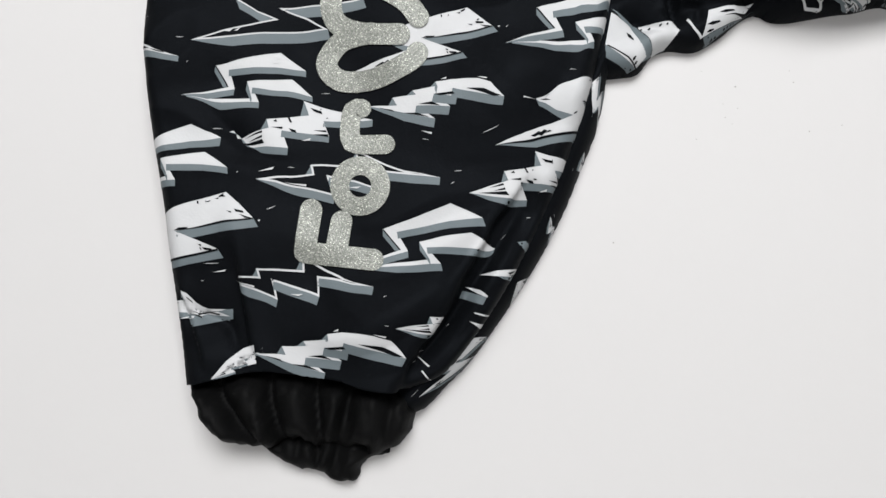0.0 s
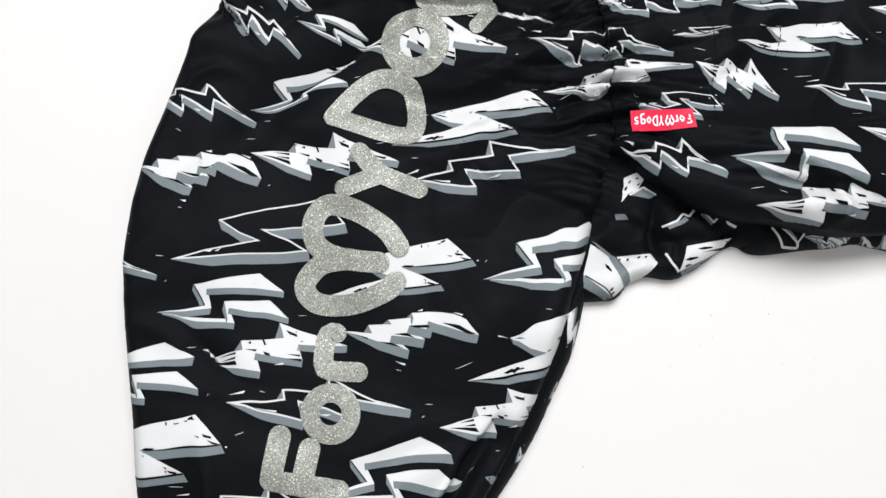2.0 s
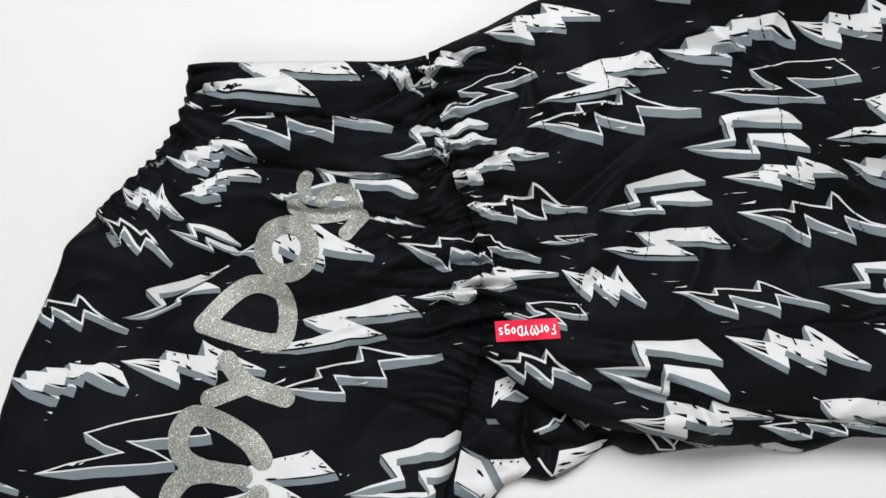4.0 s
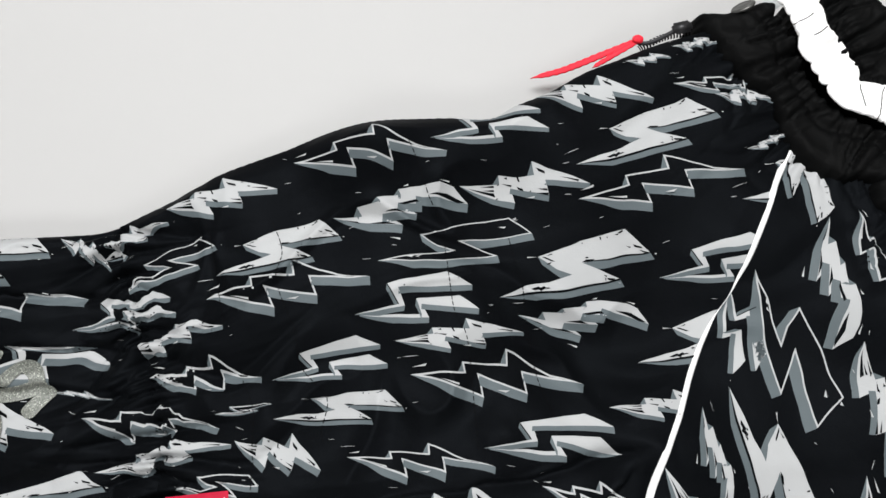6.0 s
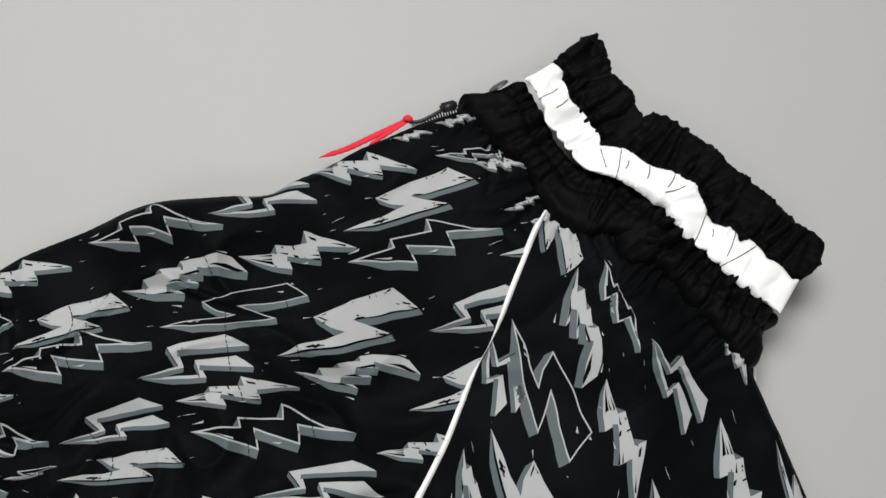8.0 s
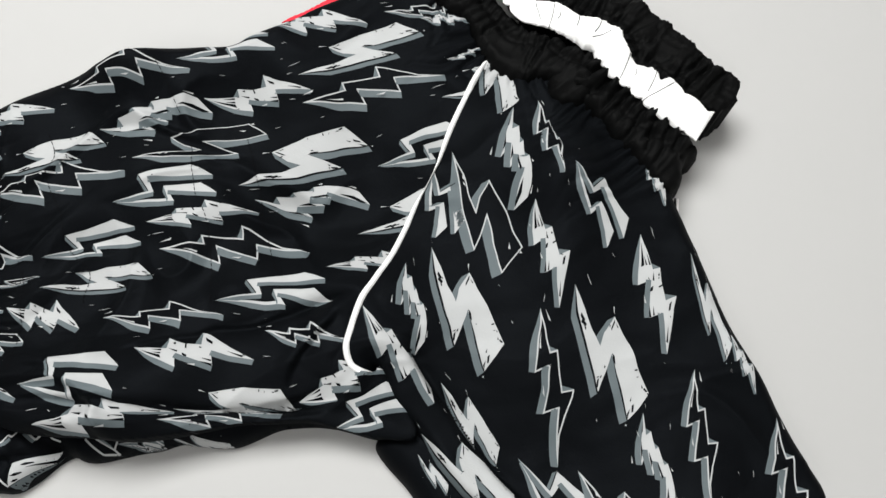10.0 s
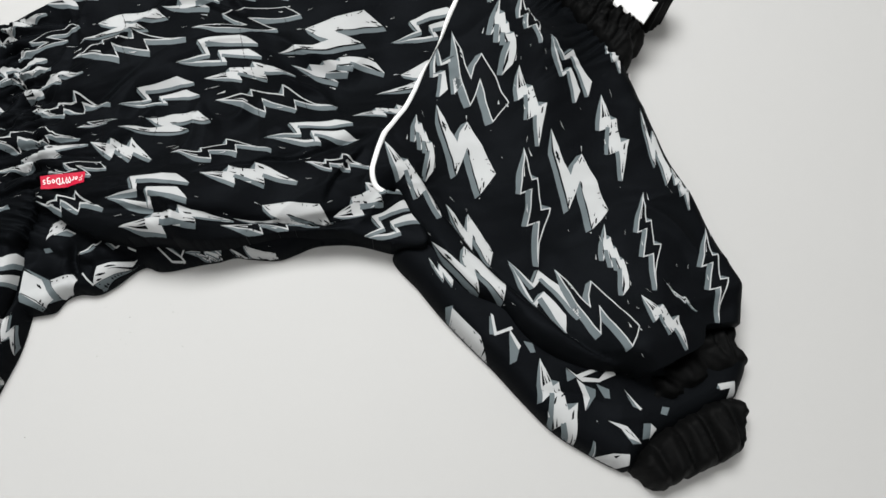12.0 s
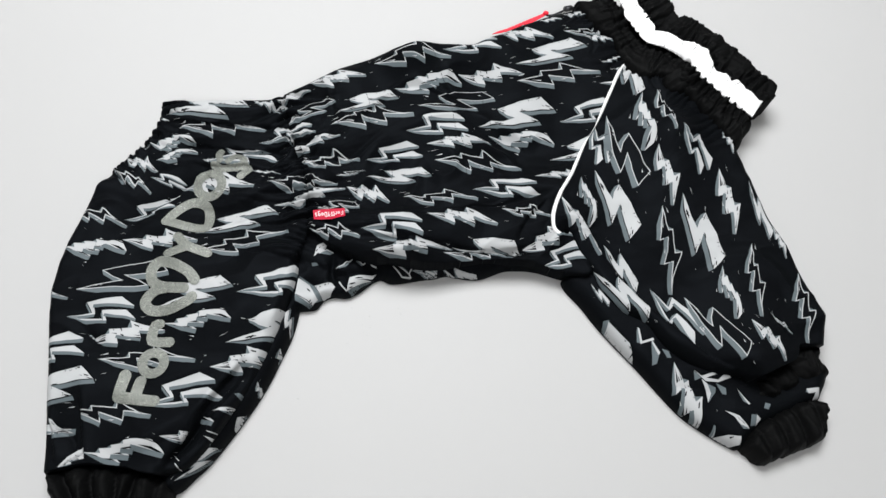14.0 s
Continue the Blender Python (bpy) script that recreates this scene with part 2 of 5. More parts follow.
FAR_CUFF = [(0.5589, 0.0531), (0.5664, 0.0438), (0.5799, 0.0379), (0.5913, 0.0452), (0.6119, 0.0565), (0.6328, 0.0712), (0.6362, 0.0868), (0.6335, 0.1051), (0.6111, 0.1032), (0.5734, 0.076)]
COLLAR_LOW = [(0.3502, 0.4859), (0.3666, 0.4907), (0.3871, 0.4999), (0.402, 0.4801), (0.4228, 0.4552), (0.4723, 0.4316), (0.5021, 0.4081), (0.5467, 0.3774), (0.5425, 0.3685), (0.5396, 0.3612), (0.5397, 0.3525), (0.5362, 0.3452), (0.5243, 0.3432), (0.5028, 0.3639), (0.4789, 0.389), (0.4547, 0.4053), (0.4296, 0.4052), (0.4095, 0.4183), (0.3935, 0.4394), (0.3715, 0.4524), (0.3535, 0.4738)]
COLLAR_ROLL = [(0.4507, 0.3973), (0.4516, 0.4133), (0.4623, 0.423), (0.4754, 0.4206), (0.4819, 0.4097), (0.4793, 0.3967), (0.4693, 0.3916), (0.4572, 0.3914)]
TAPE_TOP = [(0.3921, 0.4985), (0.4022, 0.5078), (0.4085, 0.5024), (0.4123, 0.4921), (0.4147, 0.4861), (0.4222, 0.48), (0.4322, 0.4695), (0.4374, 0.4604), (0.4417, 0.4591), (0.4494, 0.4604), (0.4606, 0.4531), (0.4716, 0.4482), (0.4843, 0.4447), (0.4934, 0.4386), (0.4965, 0.4323), (0.4993, 0.4267), (0.5027, 0.4189), (0.5137, 0.419), (0.5186, 0.4116), (0.5232, 0.413), (0.5327, 0.4058), (0.542, 0.3992), (0.5482, 0.3939), (0.5521, 0.3942)]
TAPE_LOW = [(0.5423, 0.3734), (0.5362, 0.3777), (0.5208, 0.3852), (0.5114, 0.3925), (0.4986, 0.404), (0.4859, 0.4111), (0.4776, 0.4214), (0.4742, 0.4266), (0.4696, 0.4263), (0.4616, 0.4329), (0.4477, 0.4406), (0.4351, 0.4437), (0.4286, 0.4438), (0.424, 0.4501), (0.415, 0.4582), (0.403, 0.4707), (0.4008, 0.4755), (0.3983, 0.4822), (0.3922, 0.491), (0.3871, 0.4946)]
RUFFLE = [(0.402, 0.5112), (0.4121, 0.5239), (0.42, 0.5319), (0.4272, 0.536), (0.4323, 0.5293), (0.4365, 0.5202), (0.4389, 0.511), (0.4456, 0.5045), (0.4535, 0.4984), (0.4551, 0.4913), (0.4602, 0.483), (0.466, 0.4874), (0.4744, 0.4858), (0.4829, 0.4809), (0.488, 0.4792), (0.4915, 0.475), (0.5015, 0.4712), (0.5091, 0.4617), (0.5217, 0.4532), (0.5315, 0.4461), (0.5419, 0.4392), (0.5509, 0.4305), (0.5604, 0.4254), (0.5677, 0.4215), (0.5683, 0.4166), (0.5651, 0.4062), (0.5605, 0.3996), (0.5543, 0.3966), (0.5229, 0.4091), (0.4971, 0.4232), (0.4692, 0.4414), (0.4514, 0.4561), (0.4388, 0.4568), (0.4187, 0.4786), (0.4091, 0.4965)]
CORD_A = [(0.3206, 0.4646), (0.3039, 0.4549), (0.285, 0.4446), (0.2683, 0.4384)]
CORD_B = [(0.3208, 0.4636), (0.3108, 0.4552), (0.2995, 0.445)]
ZIP = [(0.3233, 0.4629), (0.3356, 0.473), (0.3487, 0.4783), (0.3621, 0.4813)]
BUTTON = [(0.3726, 0.4912)]
LOOP = [(0.5351, 0.3477), (0.5427, 0.3474), (0.54, 0.3311)]
SPECKS = [(0.2103, 0.0852), (0.2061, 0.0878), (0.2083, 0.1039), (0.2333, 0.117), (0.2365, 0.1118), (0.1903, 0.1081), (0.194, 0.0742), (0.1629, 0.0157), (0.2643, 0.0954), (0.2487, 0.0891), (0.2038, 0.094), (0.2114, 0.0935)]
STITCH_0 = [(0.1205, 0.3169), (0.1292, 0.2994), (0.1356, 0.285), (0.1439, 0.2686)]
STITCH_1 = [(0.1584, 0.2432), (0.1672, 0.2311), (0.1721, 0.2099), (0.1774, 0.1868)]
STITCH_2 = [(0.1543, 0.3227), (0.1628, 0.3089), (0.1643, 0.2943), (0.1719, 0.281), (0.1789, 0.2709), (0.1849, 0.255), (0.1998, 0.244), (0.2008, 0.2276), (0.2034, 0.2227)]
STITCH_3 = [(0.212, 0.3752), (0.2164, 0.3705), (0.223, 0.3606), (0.2284, 0.3515), (0.2377, 0.3383), (0.2431, 0.3243), (0.2469, 0.3132), (0.2532, 0.297), (0.2611, 0.287), (0.2683, 0.2658), (0.273, 0.2501), (0.2775, 0.2346)]
STITCH_4 = [(0.2724, 0.341), (0.2798, 0.3259), (0.2848, 0.315), (0.2892, 0.3027), (0.2918, 0.2931), (0.2991, 0.2774), (0.3044, 0.2673), (0.3112, 0.2576)]
HIND_FOLDS = [
    (-0.016, 0.005, 0.000, -0.054, 2.5, 7),
    (-0.046, 0.039, 0.008, 0.018, -3, 7),
    (-0.038, -0.038, -0.020, -0.076, 2, 6),
    (0.040, 0.222, -0.036, 0.128, -8, 11),
    (0.008, 0.171, -0.032, 0.106, 2.5, 9),
    (-0.034, 0.030, -0.008, 0.023, -2, 5),
    (-0.009, 0.227, 0.104, 0.250, -5, 9),
    (-0.025, 0.234, 0.095, 0.264, 3, 10),
    (-0.021, 0.251, 0.086, 0.275, -3.5, 7),
    (-0.031, 0.263, 0.077, 0.288, 3, 11),
    (0.016, 0.214, 0.119, 0.225, -3, 8),
    (0.088, 0.201, 0.127, 0.202, -2.5, 7),
    (0.091, 0.165, 0.129, 0.185, 2, 8),
    (-0.025, 0.196, 0.017, 0.221, 2.5, 6),
]
HIND_FOLDS += [
    (-0.038, 0.179, 0.001, 0.205, -3, 6),
    (0.081, 0.119, 0.128, 0.152, 2, 10),
    (0.100, 0.056, 0.136, 0.113, -1.5, 10),
    (0.079, 0.024, 0.118, 0.040, 1.5, 9),
    (-0.032, -0.043, 0.004, -0.068, -5, 4),
    (0.113, 0.032, 0.073, -0.074, -8, 5),
    (0.122, 0.019, 0.098, -0.047, 2, 9),
    (0.105, 0.195, 0.054, 0.164, -3, 6),
    (-0.030, 0.137, -0.060, 0.080, -2, 8),
]
BODY_FOLDS = [
    (0.099, 0.315, 0.123, 0.336, 2, 8),
    (0.093, 0.271, 0.120, 0.300, 2.5, 8),
    (0.104, 0.250, 0.137, 0.279, -2.5, 8),
    (0.117, 0.233, 0.174, 0.241, -3, 8),
    (0.128, 0.222, 0.199, 0.233, 2, 9),
    (0.133, 0.201, 0.173, 0.199, 2, 8),
    (0.164, 0.239, 0.181, 0.215, 1.5, 8),
    (0.139, 0.177, 0.211, 0.198, -2.5, 8),
    (0.211, 0.200, 0.315, 0.228, -2, 9),
    (0.211, 0.276, 0.274, 0.300, 1.5, 10),
    (0.227, 0.334, 0.270, 0.348, 1.6, 8),
    (0.152, 0.160, 0.267, 0.175, -3, 4),
    (0.244, 0.169, 0.376, 0.192, -6, 6),
    (0.165, 0.152, 0.276, 0.170, 3, 9),
]
BODY_FOLDS += [
    (0.277, 0.213, 0.363, 0.254, -3.5, 6),
    (0.296, 0.202, 0.362, 0.229, 2, 9),
    (0.318, 0.180, 0.384, 0.203, -3, 7),
    (0.255, 0.403, 0.290, 0.421, 1.8, 8),
    (0.219, 0.361, 0.252, 0.352, 2, 7),
    (0.292, 0.445, 0.356, 0.467, 1.5, 8),
    (0.354, 0.434, 0.395, 0.436, 2, 8),
    (0.273, 0.237, 0.297, 0.251, 2.5, 8),
    (0.318, 0.236, 0.359, 0.254, -5, 4),
    (0.360, 0.254, 0.353, 0.205, -5, 5),
    (0.334, 0.223, 0.352, 0.238, 3, 8),
    (0.154, 0.225, 0.212, 0.246, -2, 9),
    (0.286, 0.222, 0.321, 0.237, -3, 5),
    (0.184, 0.202, 0.297, 0.220, -2, 6),
]
BODY_FOLDS += [
    (0.184, 0.162, 0.270, 0.171, -2, 4),
]
# creases where the cloth overlaps itself: line, drop in mm on its right-hand side, reach in mm
HIND_STEPS = [
    ([(0.0737, -0.0702), (0.0757, -0.0602), (0.0846, -0.0409), (0.091, -0.0214), (0.097, 0.0008), (0.1071, 0.0225), (0.1119, 0.0365)], 9, 40),
    ([(-0.0105, -0.0186), (-0.0072, -0.0309), (-0.0035, -0.0432), (0.0015, -0.0552), (0.0094, -0.0732)], 5, 16),
    ([(-0.0376, -0.0374), (-0.0309, -0.0489), (-0.0209, -0.0649), (-0.0115, -0.0803)], 5, 14),
    ([(-0.0274, 0.2477), (0.0075, 0.255), (0.048, 0.2657), (0.0818, 0.2705)], 5, 12),
    ([(-0.0088, 0.2267), (0.0129, 0.231), (0.0547, 0.2391), (0.0765, 0.2438), (0.1017, 0.247)], 5, 12),
    ([(0.0055, 0.2131), (0.0328, 0.2136), (0.0658, 0.2213), (0.0937, 0.2245), (0.1187, 0.2259)], 3, 10),
]
BODY_STEPS = [
    ([(0.1800, 0.1662), (0.2057, 0.1701), (0.2225, 0.1716), (0.2368, 0.1727), (0.2500, 0.1742), (0.263, 0.1755), (0.277, 0.1767), (0.3048, 0.1795), (0.3344, 0.1901), (0.3483, 0.198)], 4, 6),
    ([(0.2741, 0.1645), (0.307, 0.1737), (0.328, 0.1826), (0.3493, 0.1886)], 6, 16),
    ([(0.3289, 0.1938), (0.3329, 0.2085), (0.3412, 0.2269), (0.3528, 0.2429)], 6, 14),
    ([(0.2319, 0.2019), (0.258, 0.211), (0.2845, 0.2206), (0.3147, 0.2321), (0.3353, 0.2434)], 3, 9),
]
FRONT_STEPS = [
    ([(0.5534, 0.1092), (0.5202, 0.1181), (0.4989, 0.1327), (0.4772, 0.1483), (0.4504, 0.1663), (0.4261, 0.1896), (0.4026, 0.2141), (0.388, 0.2330)], 7, 22),
]
FRONT_FOLDS = [
    (0.378, 0.239, 0.461, 0.159, -3.5, 5),
    (0.461, 0.159, 0.538, 0.106, -3, 5),
    (0.374, 0.220, 0.445, 0.153, 2, 11),
    (0.469, 0.143, 0.531, 0.116, 2, 9),
    (0.451, 0.396, 0.483, 0.303, -1.5, 9),
    (0.464, 0.163, 0.485, 0.191, 2, 10),
    (0.568, 0.172, 0.595, 0.150, -3, 6),
    (0.542, 0.162, 0.592, 0.160, 2, 9),
    (0.506, 0.386, 0.541, 0.308, 1.5, 9),
    (0.440, 0.397, 0.453, 0.345, -2, 7),
    (0.472, 0.395, 0.504, 0.349, -2, 9),
]
FAR_FOLDS = [
    (0.482, 0.095, 0.548, 0.084, -3, 6),
    (0.497, 0.114, 0.553, 0.104, 2.5, 6),
    (0.536, 0.079, 0.573, 0.085, 2, 6),
    (0.438, 0.121, 0.482, 0.095, 1.5, 9),
]
BELLY_FOLDS = [
    (0.1615, 0.152, 0.1745, 0.1185, -10, 4),
    (0.1535, 0.143, 0.169, 0.128, 3, 4),
    (0.169, 0.141, 0.181, 0.135, 3, 3),
    (0.171, 0.134, 0.183, 0.128, -4, 3),
    (0.181, 0.151, 0.206, 0.121, 5, 6),
    (0.194, 0.149, 0.224, 0.128, -8, 5),
    (0.207, 0.148, 0.239, 0.134, 5, 6),
    (0.223, 0.144, 0.252, 0.135, -7, 4),
    (0.175, 0.138, 0.235, 0.138, -6, 5),
    (0.242, 0.145, 0.290, 0.147, 4, 5),
    (0.237, 0.148, 0.313, 0.162, -7, 4),
    (0.266, 0.144, 0.309, 0.157, 3, 4),
    (0.141, 0.124, 0.172, 0.116, -7, 5),
    (0.156, 0.109, 0.169, 0.128, 4, 6),
    (0.304, 0.164, 0.380, 0.175, 2, 6),
]


# ---------------------------------------------------------------- geometry tools
def smooth(points, closed=False, step=0.0025):
    """A Catmull-Rom curve through the points, sampled evenly."""
    p = [np.array(q, float) for q in points]
    n = len(p)
    out = []
    for i in range(n if closed else n - 1):
        if closed:
            a, b, c, d = p[i - 1], p[i], p[(i + 1) % n], p[(i + 2) % n]
        else:
            a, b, c, d = p[max(i - 1, 0)], p[i], p[i + 1], p[min(i + 2, n - 1)]
        k = max(2, int(np.linalg.norm(c - b) / step))
        for j in range(k):
            t = j / k
            out.append(0.5 * (2 * b + (c - a) * t + (2 * a - 5 * b + 4 * c - d) * t * t + (3 * b - a - 3 * c + d) * t ** 3))
    if not closed:
        out.append(p[-1])
    return np.array(out)


def frill(points, amp, wave, seed):
    """Moves a closed outline in and out a little, as a gathered hem does."""
    nxt, prv = np.roll(points, -1, 0), np.roll(points, 1, 0)
    tan = nxt - prv
    nor = np.stack([tan[:, 1], -tan[:, 0]], 1) / (np.linalg.norm(tan, axis=1)[:, None] + 1e-9)
    s = np.cumsum(np.linalg.norm(points - prv, axis=1))
    off = [amp * (noise.noise((a / wave, seed, 0)) + 0.6 * noise.noise((a / wave * 2.3, seed, 5))) for a in s]
    return points + nor * np.array(off)[:, None]


def join_curves(*curves):
    """One closed outline out of curves laid end to end."""
    out = []
    for c in curves:
        for q in c:
            if not out or np.hypot(*(np.array(q) - out[-1])) > 0.0012:
                out.append(np.array(q))
    if np.hypot(*(out[0] - out[-1])) < 0.0012:
        out.pop()
    return np.array(out)


def inside(poly, x, y):
    x, y = np.asarray(x, float), np.asarray(y, float)
    res = np.zeros(x.shape, bool)
    px, py = poly[:, 0], poly[:, 1]
    qx, qy = np.roll(px, -1), np.roll(py, -1)
    for a, b, c, d in zip(px, py, qx, qy):
        if b != d:
            res ^= ((b > y) != (d > y)) & (x < (c - a) * (y - b) / (d - b) + a)
    return res


def dist_along(line, x, y):
    """Distance from a polyline and the length along it at the nearest place."""
    x, y = np.asarray(x, float), np.asarray(y, float)
    best, along, run = np.full(x.shape, 9.0), np.zeros(x.shape), 0.0
    for (a, b), (c, d) in zip(line[:-1], line[1:]):
        L2 = (c - a) ** 2 + (d - b) ** 2
        if L2 < 1e-12:
            continue
        t = np.clip(((x - a) * (c - a) + (y - b) * (d - b)) / L2, 0, 1)
        e = np.hypot(x - a - t * (c - a), y - b - t * (d - b))
        near = e < best
        best = np.where(near, e, best)
        along = np.where(near, run + t * math.sqrt(L2), along)
        run += math.sqrt(L2)
    return best, along


def side_of(line, x, y):
    """Signed distance from a polyline, positive on its right-hand side, the length along it, and its whole length."""
    x, y = np.asarray(x, float), np.asarray(y, float)
    best, along, side, run = np.full(x.shape, 9.0), np.zeros(x.shape), np.ones(x.shape), 0.0
    for (a, b), (c, d) in zip(line[:-1], line[1:]):
        L = math.hypot(c - a, d - b)
        if L < 1e-6:
            continue
        t = np.clip(((x - a) * (c - a) + (y - b) * (d - b)) / L ** 2, 0, 1)
        e = np.hypot(x - a - t * (c - a), y - b - t * (d - b))
        near = e < best
        best = np.where(near, e, best)
        side = np.where(near, np.sign((x - a) * (d - b) - (y - b) * (c - a)), side)
        along = np.where(near, run + t * L, along)
        run += L
    return best * side, along, run


def wave_noise(u, v, seed):
    """Smooth value noise on arrays, about -1 to 1."""
    r = np.random.RandomState(seed)
    table = r.rand(64, 64) * 2 - 1
    i, j = np.floor(u).astype(int), np.floor(v).astype(int)
    f, g = u - i, v - j
    f, g = f * f * (3 - 2 * f), g * g * (3 - 2 * g)
    t = lambda a, b: table[a % 64, b % 64]
    return (t(i, j) * (1 - f) + t(i + 1, j) * f) * (1 - g) + (t(i, j + 1) * (1 - f) + t(i + 1, j + 1) * f) * g


def clip_cell(poly, x0, y0, x1, y1):
    """The part of a polygon that lies in one grid cell."""
    for axis, lim, sign in ((0, x0, 1), (0, x1, -1), (1, y0, 1), (1, y1, -1)):
        out = []
        for i in range(len(poly)):
            p, q = poly[i - 1], poly[i]
            dp, dq = sign * (p[axis] - lim), sign * (q[axis] - lim)
            if (dp >= 0) != (dq >= 0):
                t = dp / (dp - dq)
                out.append((p[0] + t * (q[0] - p[0]), p[1] + t * (q[1] - p[1])))
            if dq >= 0:
                out.append(q)
        poly = out
        if len(poly) < 3:
            return []
    return poly


def grid_faces(poly, g, bound=None, cuts=()):
    """Cuts a polygon along a square grid: verts and faces. bound: a sheet outside which nothing is kept; cuts: creases that hide one side."""
    poly = np.asarray(poly, float)
    x0, y0 = np.floor(poly.min(0) / g).astype(int)
    x1, y1 = np.ceil(poly.max(0) / g).astype(int)
    nxt = np.roll(poly, -1, 0)
    walk_pts = []
    for p, q in zip(poly, nxt):
        k = max(3, int(np.hypot(*(q - p)) / g * 40) + 1)
        walk_pts.append(p + (q - p) * np.linspace(0, 1, k)[:, None])
    walk_pts = np.vstack(walk_pts) / g
    cells = set()
    for ex in (-0.012, 0.012):
        for ey in (-0.012, 0.012):
            cells.update(map(tuple, np.unique(np.floor(walk_pts + (ex, ey)).astype(int), axis=0).tolist()))
    ci, cj = np.meshgrid(np.arange(x0, x1), np.arange(y0, y1), indexing="ij")
    full = inside(poly, (ci + 0.5) * g, (cj + 0.5) * g)
    pieces = []
    pl = [tuple(q) for q in poly]
    for i, j, f in zip(ci.ravel(), cj.ravel(), full.ravel()):
        if (i, j) in cells:
            c = clip_cell(pl, i * g, j * g, (i + 1) * g, (j + 1) * g)
            if len(c) >= 3:
                pieces.append(c)
        elif f:
            pieces.append([(i * g, j * g), ((i + 1) * g, j * g), ((i + 1) * g, (j + 1) * g), (i * g, (j + 1) * g)])
    if bound is not None and pieces:
        kept = []
        mids = np.array([np.mean(c, 0) for c in pieces])
        depth = bound.sample(bound.signed, mids[:, 0], mids[:, 1])
        for k, sign in cuts:
            off, s, whole = side_of(bound.steps[k][0], mids[:, 0], mids[:, 1])
            depth = np.minimum(depth, np.where((s > 0) & (s < whole), off * sign, 9.0))

        def shows(x, y):
            """Whether a place lies on the sheet and on the open side of the creases."""
            ok = bound.within(x, y)
            for k, sign in cuts:
                off, s, whole = side_of(bound.steps[k][0], x, y)
                ok = ok & ((off * sign > 0) | (s <= 0) | (s >= whole))
            return ok

        for c, deep in zip(pieces, depth):
            if deep > 2 * g:
                kept.append(c)
                continue
            if deep < -2 * g:
                continue
            a = np.array(c)
            ins = shows(a[:, 0], a[:, 1])
            if ins.all():
                kept.append(c)
            elif ins.any():
                h = g / 5
                lo, hi = np.floor(a.min(0) / h + 1e-6).astype(int), np.ceil(a.max(0) / h - 1e-6).astype(int)
                for i in range(lo[0], hi[0]):
                    for j in range(lo[1], hi[1]):
                        s = clip_cell(c, i * h, j * h, (i + 1) * h, (j + 1) * h)
                        if len(s) >= 3:
                            m = np.mean(s, 0)
                            if shows(m[:1], m[1:])[0]:
                                kept.append(s)
        pieces = kept
    index, verts, faces = {}, [], []
    for c in pieces:
        # drop the spikes that clipping leaves along the cell's border
        again = True
        while again and len(c) >= 3:
            again = False
            for k in range(len(c)):
                a, m, d = c[k - 1], c[k], c[(k + 1) % len(c)]
                ux, uy, vx, vy = m[0] - a[0], m[1] - a[1], d[0] - m[0], d[1] - m[1]
                if abs(ux) + abs(uy) < 1e-8 or (abs(ux * vy - uy * vx) < 1e-13 and ux * vx + uy * vy < 0):
                    c = c[:k] + c[k + 1:]
                    again = True
                    break
        loop = []
        loops = []
        for q in c:
            key = (round(q[0] * 2e5), round(q[1] * 2e5))
            if key not in index:
                index[key] = len(verts)
                verts.append(q)
            v = index[key]
            if v in loop:
                k = loop.index(v)
                loops.append(loop[k:])
                loop = loop[:k + 1]
            else:
                loop.append(v)
        loops.append(loop)
        for f in loops:
            if len(f) >= 3:
                ring = [verts[k] for k in f]
                turn = sum(p[0] * q[1] - q[0] * p[1] for p, q in zip(ring, ring[1:] + ring[:1]))
                if abs(turn) > 1e-11:
                    faces.append(f if turn > 0 else f[::-1])
    return np.array(verts).reshape(-1, 2), faces


def mesh_object(name, verts, faces, mat, parent=None, label="", flat=False):
    me = bpy.data.meshes.new(name)
    me.from_pydata([tuple(v) for v in verts], [], faces)
    me.update()
    if not flat:
        me.polygons.foreach_set("use_smooth", [True] * len(me.polygons))
    me.materials.append(mat)
    ob = new(name, me)
    ob.parent = parent
    if label:
        tagged(ob, label)
    return ob


def part(name, bm, mat, parent, label=""):
    me = bpy.data.meshes.new(name)
    bm.to_mesh(me)
    bm.free()
    me.polygons.foreach_set("use_smooth", [True] * len(me.polygons))
    me.materials.append(mat)
    ob = new(name, me)
    ob.parent = parent
    if label:
        tagged(ob, label)
    return ob


CELL = 0.0014


